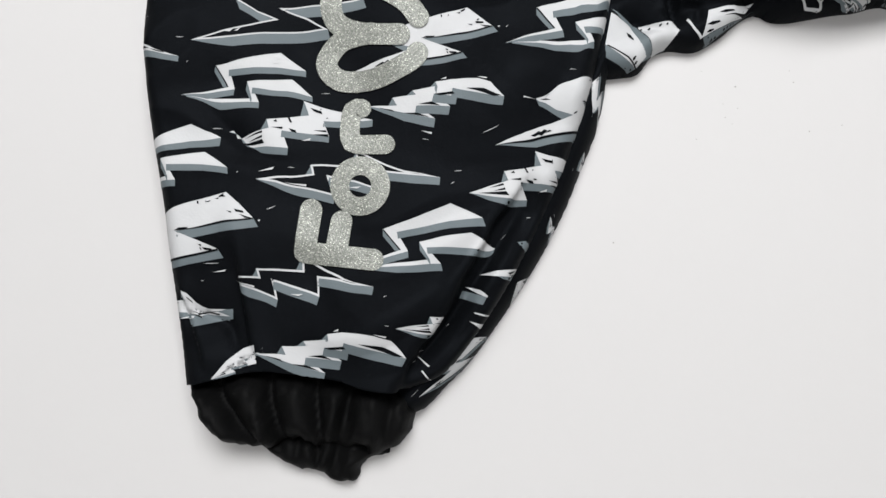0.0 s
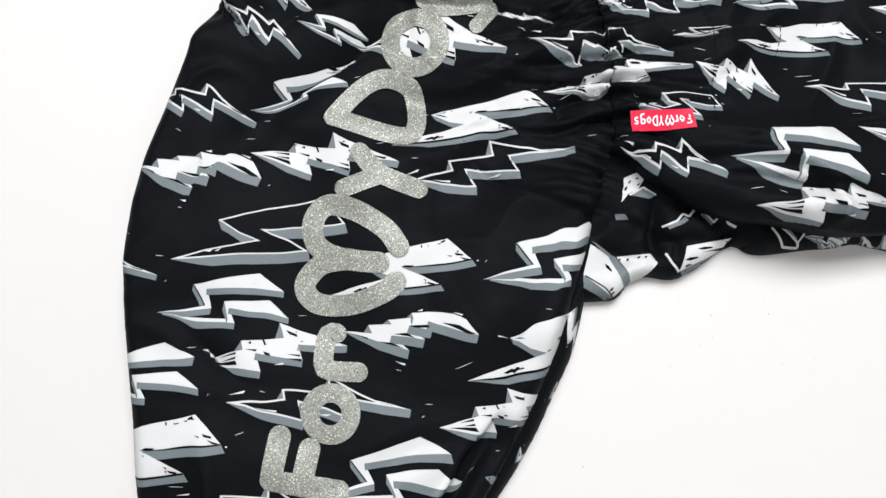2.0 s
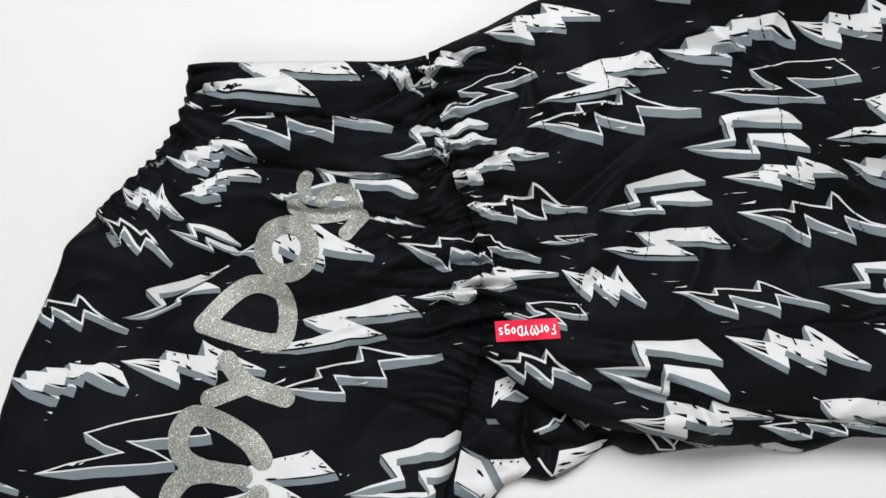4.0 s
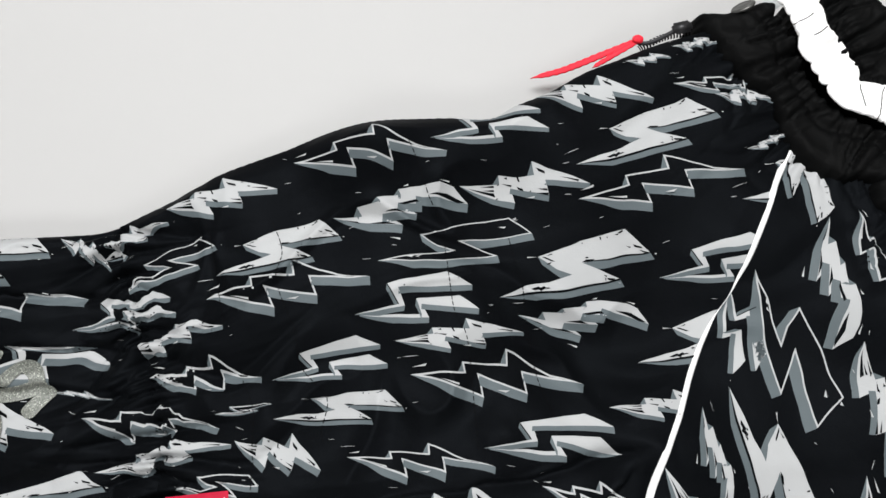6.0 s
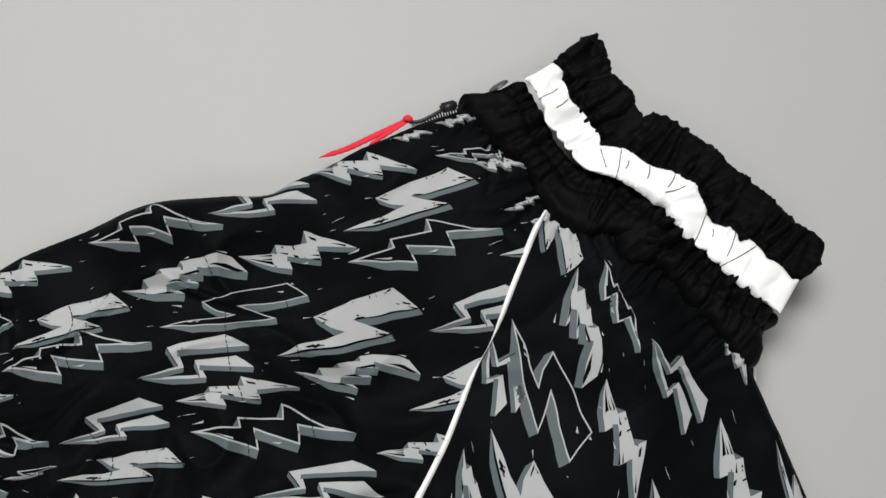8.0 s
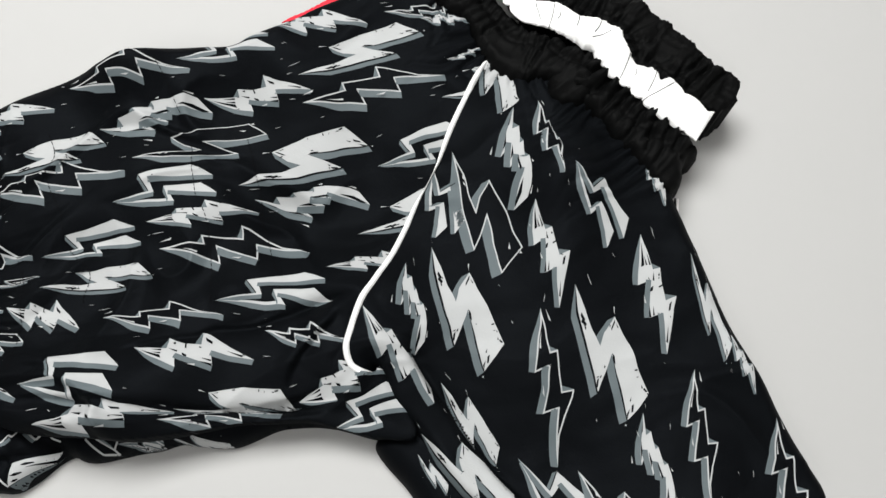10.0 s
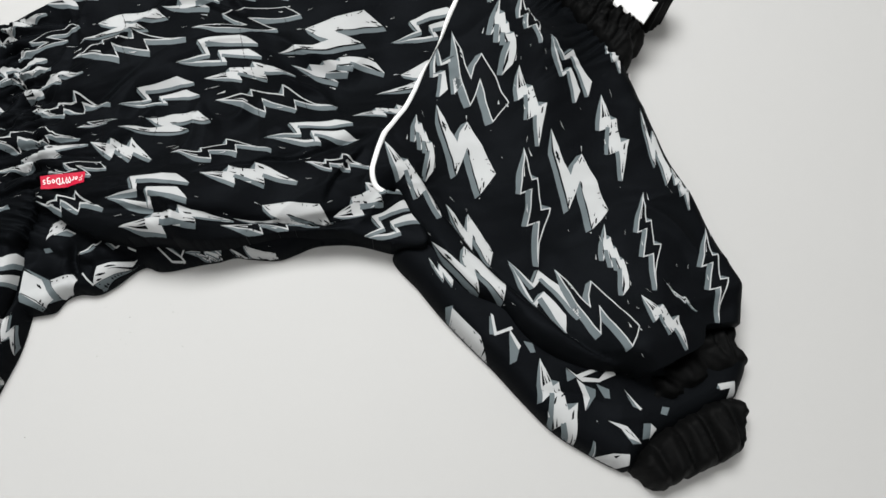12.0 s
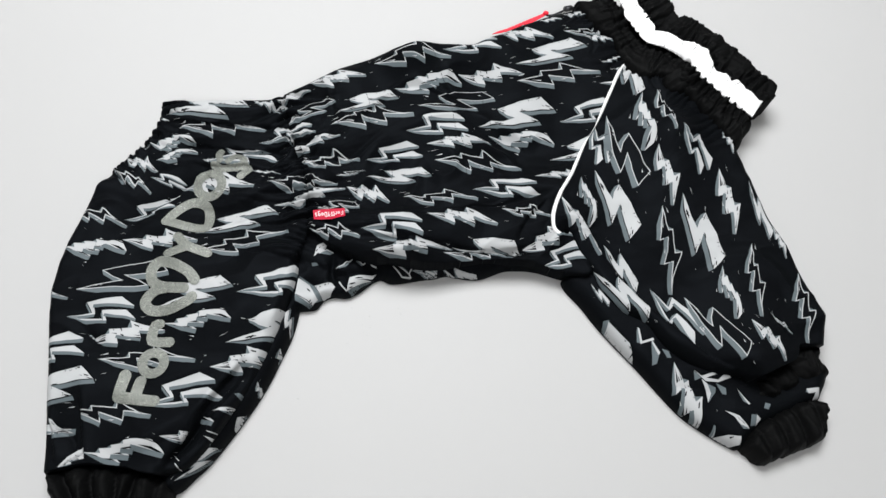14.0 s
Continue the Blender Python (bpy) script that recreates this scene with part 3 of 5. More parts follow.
class Sheet:
    """One panel of cloth: its outline, the edges at which it falls to the table, and its height over the plan."""

    def __init__(self, outline, free, top, low, radius, folds=(), gathers=(), seed=0, swell=0.0, rough=0.0012, bulged=False, crumple=0.0, steps=()):
        self.crumple, self.steps = crumple, [(smooth(line), drop, reach) for line, drop, reach in steps]
        self.bulged = bulged
        self.outline, self.free, self.top, self.low, self.radius = outline, free, top, low, radius
        self.folds, self.gathers, self.seed, self.swell, self.rough = folds, gathers, seed, swell, rough
        self.cell = CELL
        self.raster()

    def raster(self):
        """Height and signed distance from the outline, worked out once on the lattice of which the cloth is built."""
        self.lo = np.floor((self.outline.min(0) - 0.012) / self.cell) * self.cell
        n = np.ceil((self.outline.max(0) + 0.012 - self.lo) / self.cell).astype(int) + 1
        gx, gy = np.meshgrid(self.lo[0] + np.arange(n[0]) * self.cell, self.lo[1] + np.arange(n[1]) * self.cell, indexing="ij")
        sign = np.where(inside(self.outline, gx, gy), 1.0, -1.0)
        self.signed = dist_along(np.vstack([self.outline, self.outline[:1]]), gx, gy)[0] * sign
        self.field = self.shape(gx, gy)

    def sample(self, field, x, y):
        """Reads the lattice as the two triangles of each cell."""
        u, v = (np.asarray(x, float) - self.lo[0]) / self.cell, (np.asarray(y, float) - self.lo[1]) / self.cell
        u, v = np.clip(u, 0, field.shape[0] - 1.001), np.clip(v, 0, field.shape[1] - 1.001)
        i, j = u.astype(int), v.astype(int)
        f, g = u - i, v - j
        far = field[i + 1, j + 1]
        return np.where(f >= g, field[i, j] * (1 - f) + field[i + 1, j] * (f - g) + far * g, field[i, j] * (1 - g) + field[i, j + 1] * (g - f) + far * f)

    def height(self, x, y):
        return self.sample(self.field, x, y)

    def shift(self, p):
        """Where a printed point comes to lie on the gathered cloth: drawn into the creases, pushed about at the elastic."""
        x, y = p[:, 0], p[:, 1]
        dx, dy = np.zeros(len(p)), np.zeros(len(p))
        for a, b, c, e, amp, width in self.folds:
            if amp < 0:
                L = math.hypot(c - a, e - b)
                ux, uy = (c - a) / L, (e - b) / L
                t = ((x - a) * ux + (y - b) * uy) / L
                m = -(x - a) * uy + (y - b) * ux + wave_noise(t * 3 + a * 90, np.zeros_like(t) + b * 70, 5) * 0.004
                pull = 0.85 * m * np.exp(-(m / (0.0016 - amp * 0.0013)) ** 2) * np.clip(t / 0.3, 0, 1) * np.clip((1 - t) / 0.3, 0, 1)
                dx, dy = dx + uy * pull, dy - ux * pull
        for line, reach, amp, length, *off in self.gathers:
            if length < 0:
                dd, s = dist_along(line, x, y)
                k = amp * 0.4 * np.exp(-dd / (reach * 0.8))
                q = abs(length) * 0.5
                dx = dx + k * wave_noise(x / q, y / q, 81)
                dy = dy + k * 1.3 * wave_noise(x / q, y / q, 82)
        return p + np.stack([dx, dy], 1)

    def within(self, x, y):
        return self.sample(self.signed, x, y) > 0

    def shape(self, x, y):
        d = np.full(x.shape, 9.0)
        for line in self.free:
            d = np.minimum(d, dist_along(line, x, y)[0])
        d = np.where((self.signed < 0) & (d < 0.004), 0.0, d)
        k = np.clip(d / self.radius, 0, 1)
        z = self.low + (self.top - self.low) * np.sqrt(np.maximum(0, 1 - (1 - k) ** 2))
        z = z + self.swell * (1 - np.exp(-d / 0.04))
        inner = np.clip(d / min(0.012, 0.6 * self.radius), 0, 1)
        if self.bulged:
            z = z + (0.6 + 0.4 * np.clip(d / min(0.012, self.radius), 0, 1)) * sum(e * np.exp(-((x - a) ** 2 + (y - b) ** 2) / 0.028 ** 2) for a, b, e in BULGES)
        w = wave_noise(x / 0.035 + 7, y / 0.028 + 3, self.seed) * self.rough + wave_noise(x / 0.016, y / 0.013, self.seed + 1) * self.rough * 0.4
        if self.bulged:
            q = wave_noise(x / 0.05, y / 0.05, 12)
            w = w + 0.0012 * wave_noise((x + 0.5 * y) / 0.06 + q, (y - 0.35 * x) / 0.013 + 1.5 * q, 13)
            ridge = 1 - 2 * np.abs(wave_noise((x + 0.4 * y) / 0.075 + q, (y - 0.3 * x) / 0.026 + 1.3 * q, 15))
            patch = np.clip(0.3 + wave_noise(x / 0.07, y / 0.06, 17), 0, 1)
            w = w + 0.0048 * patch * np.maximum(ridge, -0.2)
        if self.crumple:
            for size, share in ((0.013, 1.0), (0.0065, 0.45)):
                w = w + self.crumple * share * (0.5 - 2 * np.abs(wave_noise(x / size + 3 * wave_noise(x / 0.03, y / 0.03, 3), y / size, self.seed + 21)))
        for a, b, c, e, amp, width in self.folds:
            L = math.hypot(c - a, e - b)
            ux, uy = (c - a) / L, (e - b) / L
            t = ((x - a) * ux + (y - b) * uy) / L
            bend = wave_noise(t * 3 + a * 90, np.zeros_like(t) + b * 70, 5) * 0.004
            s = (-(x - a) * uy + (y - b) * ux) + bend
            ends = np.clip(t / 0.3, 0, 1) * np.clip((1 - t) / 0.3, 0, 1)
            r = np.abs(s) / (width / 1000)
            w = w + amp / 1000 * ends * (np.exp(-r ** 2) if amp > 0 else np.exp(-r ** 1.15))
        for line, drop, reach in self.steps:
            off, s, whole = side_of(line, x, y)
            off = off + 0.0012 * wave_noise(s / 0.011, s * 0, self.seed + 31)
            ends = np.clip(s / 0.014, 0, 1) * np.clip((whole - s) / 0.014, 0, 1)
            k = np.clip(off / 0.0022 + 0.4, 0, 1)
            fall = drop * k * k * (3 - 2 * k) * np.exp(-np.maximum(off, 0) * 1000 / reach)
            lip = 0.2 * drop * np.exp(-((off + 0.003) / 0.004) ** 2)
            w = w + (lip - fall) / 1000 * ends
        for line, reach, amp, length, *off in self.gathers:
            dd, s = dist_along(line, x, y)
            if length == 0:
                w = w + amp * np.exp(-((dd - (off[0] if off else 0)) / reach) ** 2)
                continue
            a = abs(length)
            turn = s / a + 0.75 * wave_noise(s / (2.2 * a), dd / (2.5 * a), self.seed + 9)
            reach_here = reach * (0.85 + 0.6 * wave_noise(s / a, s * 0, self.seed + 11))
            rip = 2 * np.abs(np.sin(math.pi * turn)) ** 0.75 - 1.2
            w = w + amp * rip * (0.75 + 0.45 * wave_noise(s / (1.7 * a), dd / 0.04, self.seed + 12)) * np.exp(-dd / reach_here)
        return np.maximum(z + w * inner, 0.0012)

    def build(self, name, mat, parent, label="", skirt=9.0):
        v, faces = grid_faces(self.outline, CELL)
        faces = split_cells(faces)
        z = self.height(v[:, 0], v[:, 1])
        verts = [(a, b, c) for (a, b), c in zip(v, z)]
        # hem turned down to the table
        edges = {}
        for f in faces:
            for i in range(len(f)):
                e = (f[i - 1], f[i])
                if (e[1], e[0]) in edges:
                    del edges[(e[1], e[0])]
                else:
                    edges[e] = 1
        down = {}
        for a, b in edges:
            for q in (a, b):
                if q not in down:
                    down[q] = len(verts)
                    verts.append((verts[q][0], verts[q][1], max(0.0004, verts[q][2] - skirt)))
            faces.append([b, a, down[a], down[b]])
        self.ob = mesh_object(name, verts, faces, mat, parent, label)
        return self.ob


def split_cells(faces):
    """Cuts each four-sided cell along the diagonal that the lattice uses."""
    out = []
    for f in faces:
        out += [[f[0], f[1], f[2]], [f[0], f[2], f[3]]] if len(f) == 4 else [f]
    return out


def drape(sheet, layers, name, parent, cuts=()):
    """Flat print of several inks laid on a sheet, following its folds: layers of (polygons, material, lift)."""
    flat, up, faces, inks = [], [], [], []
    for slot, (polys, mat, lift) in enumerate(layers):
        for i, poly in enumerate(polys):
            v, f = grid_faces(poly, CELL, sheet, cuts)
            f = split_cells(f)
            n = len(flat)
            flat += [tuple(q) for q in v]
            up += [lift + i * 0.000012] * len(v)
            faces += [[k + n for k in q] for q in f]
            inks += [slot] * len(f)
    if not faces:
        return None
    flat = np.array(flat)
    z = sheet.height(flat[:, 0], flat[:, 1]) + np.array(up)
    ob = mesh_object(name, [(a, b, c) for (a, b), c in zip(flat, z)], faces, layers[0][1], parent)
    for polys, mat, lift in layers[1:]:
        ob.data.materials.append(mat)
    ob.data.polygons.foreach_set("material_index", inks)
    return ob


def ribbon(points, width, sheet, lift, rise=0.0, caps=True, step=0.0015, across=6, closed=False, z=None, pinch=None):
    """A rounded strip along a curve, laid on a sheet: verts and faces. rise: how far its middle stands proud."""
    c = smooth(points, closed, step)
    if closed:
        c = np.vstack([c, c[:1]])
    tan = np.gradient(c, axis=0)
    if closed:
        tan[0] = tan[-1] = c[1] - c[-2]
    tan /= np.linalg.norm(tan, axis=1)[:, None] + 1e-9
    nor = np.stack([-tan[:, 1], tan[:, 0]], 1)
    h = width / 2
    rows = [(p, n, 1.0) for p, n in zip(c, nor)]
    if pinch:
        rows = [(p, n, 1 - 0.88 * math.exp(-((i / len(rows) - pinch) / 0.07) ** 2)) for i, (p, n, w) in enumerate(rows)]
    if caps and not closed:
        lead = [(c[0] - tan[0] * h * math.sin(a), nor[0], math.cos(a)) for a in np.linspace(1.45, 0.25, 5)]
        tail = [(c[-1] + tan[-1] * h * math.sin(a), nor[-1], math.cos(a)) for a in np.linspace(0.25, 1.45, 5)]
        rows = lead + rows + tail
    xy, lifts = [], []
    for p, n, w in rows:
        for s in np.linspace(-1, 1, across + 1):
            xy.append(p + n * h * w * s)
            lifts.append(lift + rise * math.sqrt(max(0, 1 - (s * 0.98) ** 2)))
    xy = np.array(xy)
    base = sheet.height(xy[:, 0], xy[:, 1]) if z is None else np.full(len(xy), z)
    verts = [(a, b, k + m) for (a, b), k, m in zip(xy, base, lifts)]
    faces = []
    m = across + 1
    for i in range(len(rows) - 1):
        for j in range(across):
            faces.append([i * m + j, (i + 1) * m + j, (i + 1) * m + j + 1, i * m + j + 1])
    return verts, faces


# ---------------------------------------------------------------- the print: six lightning motifs, brought to tip at 0,0 and tail at 1,0
def motif(points, tip, tail):
    """Brings a motif (y down) to unit length."""
    t, e = np.array(tip, float), np.array(tail, float)
    u = e - t
    L2 = u @ u
    q = np.array(points, float) - t
    return np.stack([(q @ u) / L2, -(q @ np.array([-u[1], u[0]])) / L2], 1)


ZIG = [(410, 364), (452, 355), (490, 349), (485, 335), (520, 332), (556, 329), (552, 308), (566, 311), (600, 323), (630, 331), (682, 336), (648, 337), (585, 336), (594, 364), (553, 357), (515, 352), (527, 380), (480, 372), (440, 366)]
JAG = [(832, 242), (862, 238), (898, 235), (896, 222), (925, 224), (957, 224), (952, 202), (975, 212), (1000, 220), (1052, 239), (1015, 237), (978, 233), (984, 257), (950, 249), (917, 241), (925, 266), (888, 257), (860, 250)]
COMB = [(817, 622), (845, 624), (867, 626), (861, 613), (902, 613), (897, 606), (938, 604), (936, 596), (960, 595), (985, 597), (1007, 601), (1027, 608), (1047, 633), (1010, 624), (963, 609), (970, 622), (930, 616), (957, 636), (900, 630), (931, 653), (880, 640), (845, 629)]
CHEV_A = [(962, 318), (1053, 287), (1145, 257), (1118, 218), (1088, 181), (1215, 139), (1345, 97), (1452, 152), (1340, 160), (1240, 174), (1140, 192), (1172, 262), (1068, 290)]
CHEV_B = [(985, 317), (1115, 306), (1250, 297), (1235, 262), (1220, 229), (1310, 212), (1400, 198), (1488, 256), (1390, 250), (1245, 252), (1282, 310), (1130, 318)]
BOLD = [(782, 590), (830, 572), (870, 562), (907, 549), (880, 542), (847, 523), (880, 511), (920, 494), (960, 483), (1002, 470), (1025, 487), (1049, 508), (990, 518), (924, 530), (960, 542), (993, 556), (960, 562), (900, 574), (840, 584)]
# kind: outlines, tip, tail, hollow, how far the side is drawn down, sides of the upper spikes, ink marks, loose pale strokes
MOTIFS = {
    "zig": ([ZIG], (410, 364), (682, 336), True, (-0.006, -0.046), [[(486, 336), (497, 351), (480, 352)], [(552, 309), (564, 331), (545, 333)]], [],
            [[(455, 364), (486, 366), (486, 369)], [(546, 366), (566, 363), (560, 367)], [(412, 354), (434, 346), (432, 350)]]),
    "jag": ([JAG], (832, 242), (1052, 239), False, (-0.008, -0.042), [[(896, 222), (885, 238), (901, 237)], [(952, 203), (945, 224), (959, 225)]],
            [[(846, 244), (889, 248), (892, 254)], [(866, 240), (889, 237), (889, 240)], [(871, 245), (889, 243), (889, 246)], [(901, 234), (919, 236), (918, 239)], [(905, 226), (910, 224), (911, 228)],
             [(927, 224), (930, 224), (933, 231), (930, 231)], [(928, 239), (938, 243), (939, 247), (931, 244)], [(960, 213), (976, 219), (977, 223), (965, 219)], [(1003, 229), (1033, 234), (1031, 237)],
             [(963, 246), (981, 248), (981, 251)], [(961, 252), (983, 254), (983, 258)]], [[(944, 259), (958, 257), (957, 260)]]),
    "comb": ([COMB], (817, 622), (1047, 633), False, (-0.014, -0.055), [[(861, 613), (851, 626), (868, 627)], [(897, 606), (884, 614), (903, 614)], [(936, 596), (924, 606), (939, 606)]],
             [[(904, 628), (926, 627), (941, 634)], [(930, 616), (962, 614), (966, 618), (940, 619)], [(985, 612), (1015, 617), (1043, 631), (1030, 630)], [(876, 639), (900, 641), (922, 650)], [(835, 626), (858, 632), (862, 636)]],
             [[(905, 668), (923, 672), (922, 675)], [(945, 593), (955, 590), (954, 593)], [(1005, 598), (1022, 601), (1020, 603)]]),
    "chev": ([CHEV_A, CHEV_B], (962, 318), (1488, 256), False, (-0.004, -0.046), [[(1088, 181), (1145, 257), (1124, 260), (1086, 206)], [(1220, 229), (1250, 297), (1242, 300), (1219, 262)]],
             [[(1087, 182), (1092, 181), (1146, 256), (1141, 258)]], []),
    "bold": ([BOLD], (782, 590), (1049, 508), False, (0.012, -0.052), [],
             [[(837, 578), (851, 572), (857, 575), (844, 580)], [(849, 577), (860, 570), (865, 572), (855, 580)], [(860, 576), (868, 571), (872, 573)], [(853, 523), (859, 523), (876, 530), (870, 530)], [(860, 522), (870, 517), (871, 519)],
              [(922, 529), (930, 525), (946, 524), (940, 528)], [(956, 485), (959, 486), (959, 491), (957, 490)], [(969, 484), (971, 486), (970, 489)], [(984, 481), (991, 479), (990, 482)], [(990, 477), (998, 472), (999, 475), (993, 479)],
              [(1004, 500), (1014, 501), (1012, 503)], [(1018, 496), (1033, 498), (1034, 501), (1021, 500)], [(1027, 503), (1048, 508), (1036, 508)], [(961, 548), (967, 549), (966, 552)], [(963, 553), (966, 554), (966, 559)],
              [(967, 553), (983, 555), (983, 558), (971, 557)], [(782, 590), (840, 583), (900, 573), (993, 555), (993, 558), (900, 577), (840, 587)], [(925, 530), (990, 517), (1049, 507), (1049, 509), (990, 520)]],
             [[(828, 523), (845, 524), (828, 525)], [(1056, 510), (1060, 510), (1058, 513)]]),
    "hollow": ([BOLD], (782, 590), (1049, 508), True, (0.004, -0.060), [], [], [[(828, 575), (846, 568), (838, 576)], [(845, 574), (856, 568), (850, 574)], [(985, 492), (1000, 490), (997, 494)], [(1008, 474), (1016, 472), (1014, 476)]]),
}
SPLASH = [(0.0, 0.09, 0.1, 0.08), (-0.06, 0.03, 0.05, -0.2), (1.07, -0.04, 0.02, 0.5), (1.1, 0.03, 0.06, 0.05), (0.42, -0.24, 0.05, -0.15), (0.75, 0.28, 0.03, 0.1)]
BOLTS = [0]
FLECKS = {}


def sliver(x, y, length, slant, thick):
    c, s = math.cos(slant), math.sin(slant)
    return [(x - length / 2 * c, y - length / 2 * s), (x - length * 0.1 * c + thick * s, y - length * 0.1 * s - thick * c), (x + length / 2 * c + thick * 0.4 * s, y + length / 2 * s - thick * 0.4 * c),
            (x + length * 0.45 * c - thick * 0.5 * s, y + length * 0.45 * s + thick * 0.5 * c), (x - length * 0.1 * c - thick * s, y - length * 0.1 * s + thick * c)]


def inset(poly, width):
    """The outline drawn in by a stroke's width."""
    p = np.asarray(poly)
    if np.sum(p[:, 0] * np.roll(p[:, 1], -1) - np.roll(p[:, 0], -1) * p[:, 1]) < 0:
        p = p[::-1]
    out = []
    n = len(p)
    for i in range(n):
        a, b, c = p[i - 1], p[i], p[(i + 1) % n]
        u, v = (b - a) / np.linalg.norm(b - a), (c - b) / np.linalg.norm(c - b)
        nu, nv = np.array([-u[1], u[0]]), np.array([-v[1], v[0]])
        m = nu + nv
        k = 1 + nu @ nv
        out.append(b + m * width / max(k, 0.015))
    return np.array(out)


def bolt(sheet, kind, tip, tail, aspect=1.0, cuts=()):
    """One printed lightning bolt: grey side, pale face, ink marks, and a few splashes round it. cuts: creases of the sheet with the side (1: the low one) that shows."""
    BOLTS[0] += 1
    tip, tail = np.array(tip), np.array(tail)
    u = tail - tip
    L = np.linalg.norm(u)
    v = np.array([-u[1], u[0]])
    rnd = random.Random(BOLTS[0] * 17)

    def to_world(q):
        """Places a motif on the cloth, with the small distortions of cloth that does not lie flat."""
        q = np.asarray(q, float)
        q = np.vstack([q[i] + (q[(i + 1) % len(q)] - q[i]) * np.linspace(0, 1, max(2, int(np.hypot(*(q[(i + 1) % len(q)] - q[i])) * L / 0.0022) + 1))[:-1, None] for i in range(len(q))])
        p = tip + np.outer(q[:, 0], u) + np.outer(q[:, 1] * aspect, v)
        dx = wave_noise(p[:, 0] / 0.024, p[:, 1] / 0.024, 71) * 0.0008 + wave_noise(p[:, 0] / 0.009, p[:, 1] / 0.009, 73) * 0.00045
        dy = wave_noise(p[:, 0] / 0.024, p[:, 1] / 0.024, 72) * 0.0011 + wave_noise(p[:, 0] / 0.009, p[:, 1] / 0.009, 74) * 0.00045
        return sheet.shift(p + np.stack([dx, dy], 1))

    shapes, start, end, hollow, side, spikes, inks, strokes = MOTIFS[kind]
    unit = lambda some: [motif(q, start, end) for q in some]
    side = np.array(side)
    deep = lambda q: side * min(1.0, max(0.0, q[0]) / 0.22)
    white, ink = [], []
    grey = [to_world(q) for q in unit(spikes)]
    for s in unit(shapes):
        n = len(s)
        area = np.sum(s[:, 0] * np.roll(s[:, 1], -1) - np.roll(s[:, 0], -1) * s[:, 1])
        for i in range(n):
            a, b = s[i], s[(i + 1) % n]
            if area < 0:
                a, b = b, a
            out = np.array([b[1] - a[1], -(b[0] - a[0])])
            if out @ side > 0.0004:
                grey.append(to_world([a, b, b + deep(b), a + deep(a)]))
        white.append(to_world(s))
        if hollow:
            ink.append(to_world(inset(s, (0.00085 if kind == "zig" else 0.00070) / max(L, 0.03))))
    marks = [to_world(q) for q in unit(inks)]
    pale = [to_world(q) for q in unit(strokes)]
    FLECKS.setdefault(sheet, []).extend(pale)
    for x, y, ln, sl in rnd.sample(SPLASH, 2):
        FLECKS.setdefault(sheet, []).append(to_world(sliver(x, y, ln * rnd.uniform(0.7, 1.2), sl, 0.0018)))
    # dry-brush specks along the borders of the faces
    for s in unit(shapes) if kind in ("bold", "jag") else ():
        ring = np.vstack([s, s[:1]])
        lo, hi = s.min(0), s.max(0)
        spots = np.array([(rnd.uniform(lo[0] + 0.25 * (hi[0] - lo[0]), hi[0]), rnd.uniform(lo[1], hi[1])) for i in range(60)])
        near = inside(s, spots[:, 0], spots[:, 1]) & (dist_along(ring, spots[:, 0], spots[:, 1])[0] < 0.03)
        for x, y in spots[near][:3]:
            marks.append(to_world(sliver(x, y, rnd.uniform(0.01, 0.03), rnd.choice((0.1, 0.2, -0.3, 1.1)), rnd.uniform(0.003, 0.005))))
    drape(sheet, [(white, WHITE, 0.00016), (grey, GREY, 0.0001), (ink + marks, INK, 0.0003)], "lightning_print", sheet.ob, cuts)


# ---------------------------------------------------------------- room and table
def box(name, lo, hi, mat, parent=None, bevel=0.0):
    bm = bmesh.new()
    bmesh.ops.create_cube(bm, size=1)
    for w in bm.verts:
        w.co = [lo[i] + (w.co[i] + 0.5) * (hi[i] - lo[i]) for i in range(3)]
    if bevel:
        bmesh.ops.bevel(bm, geom=bm.edges[:], offset=bevel, segments=3, affect="EDGES")
    ob = part(name, bm, mat, parent)
    ob.data.polygons.foreach_set("use_smooth", [False] * len(ob.data.polygons))
    return ob


for name, lo, hi, mat in (("floor", (-2.5, -2.5, -0.80), (2.8, 2.8, -0.75), FLOOR), ("ceiling", (-2.5, -2.5, 1.70), (2.8, 2.8, 1.75), WALL),
                          ("wall_north", (-2.5, 2.8, -0.75), (2.8, 2.9, 1.7), WALL), ("wall_south", (-2.5, -2.6, -0.75), (2.8, -2.5, 1.7), WALL),
                          ("wall_west", (-2.6, -2.5, -0.75), (-2.5, 2.8, 1.7), WALL), ("wall_east", (2.8, -2.5, -0.75), (2.9, 2.8, 1.7), WALL)):
    tagged(box(name, lo, hi, mat), "plain painted wall closing the room" if "wall" in name else "plain matt " + name + " of the room", name.split("_")[0], kind="structure")
table = tagged(new("table"), "wide white matt table top on plain legs", "table")
box("table_top", (-0.75, -0.6, -0.03), (1.25, 1.1, 0), TABLE, table, 0.003)
for x in (-0.68, 1.18):
    for y in (-0.53, 1.03):
        box("leg", (x - 0.025, y - 0.025, -0.75), (x + 0.025, y + 0.025, -0.03), TABLE, table)

# ---------------------------------------------------------------- the dog jumpsuit
suit = tagged(new("dog_jumpsuit"), "black dog jumpsuit with white lightning print, lying on the table", "dog clothes")

waist, piping = smooth(WAIST), smooth(PIPING)


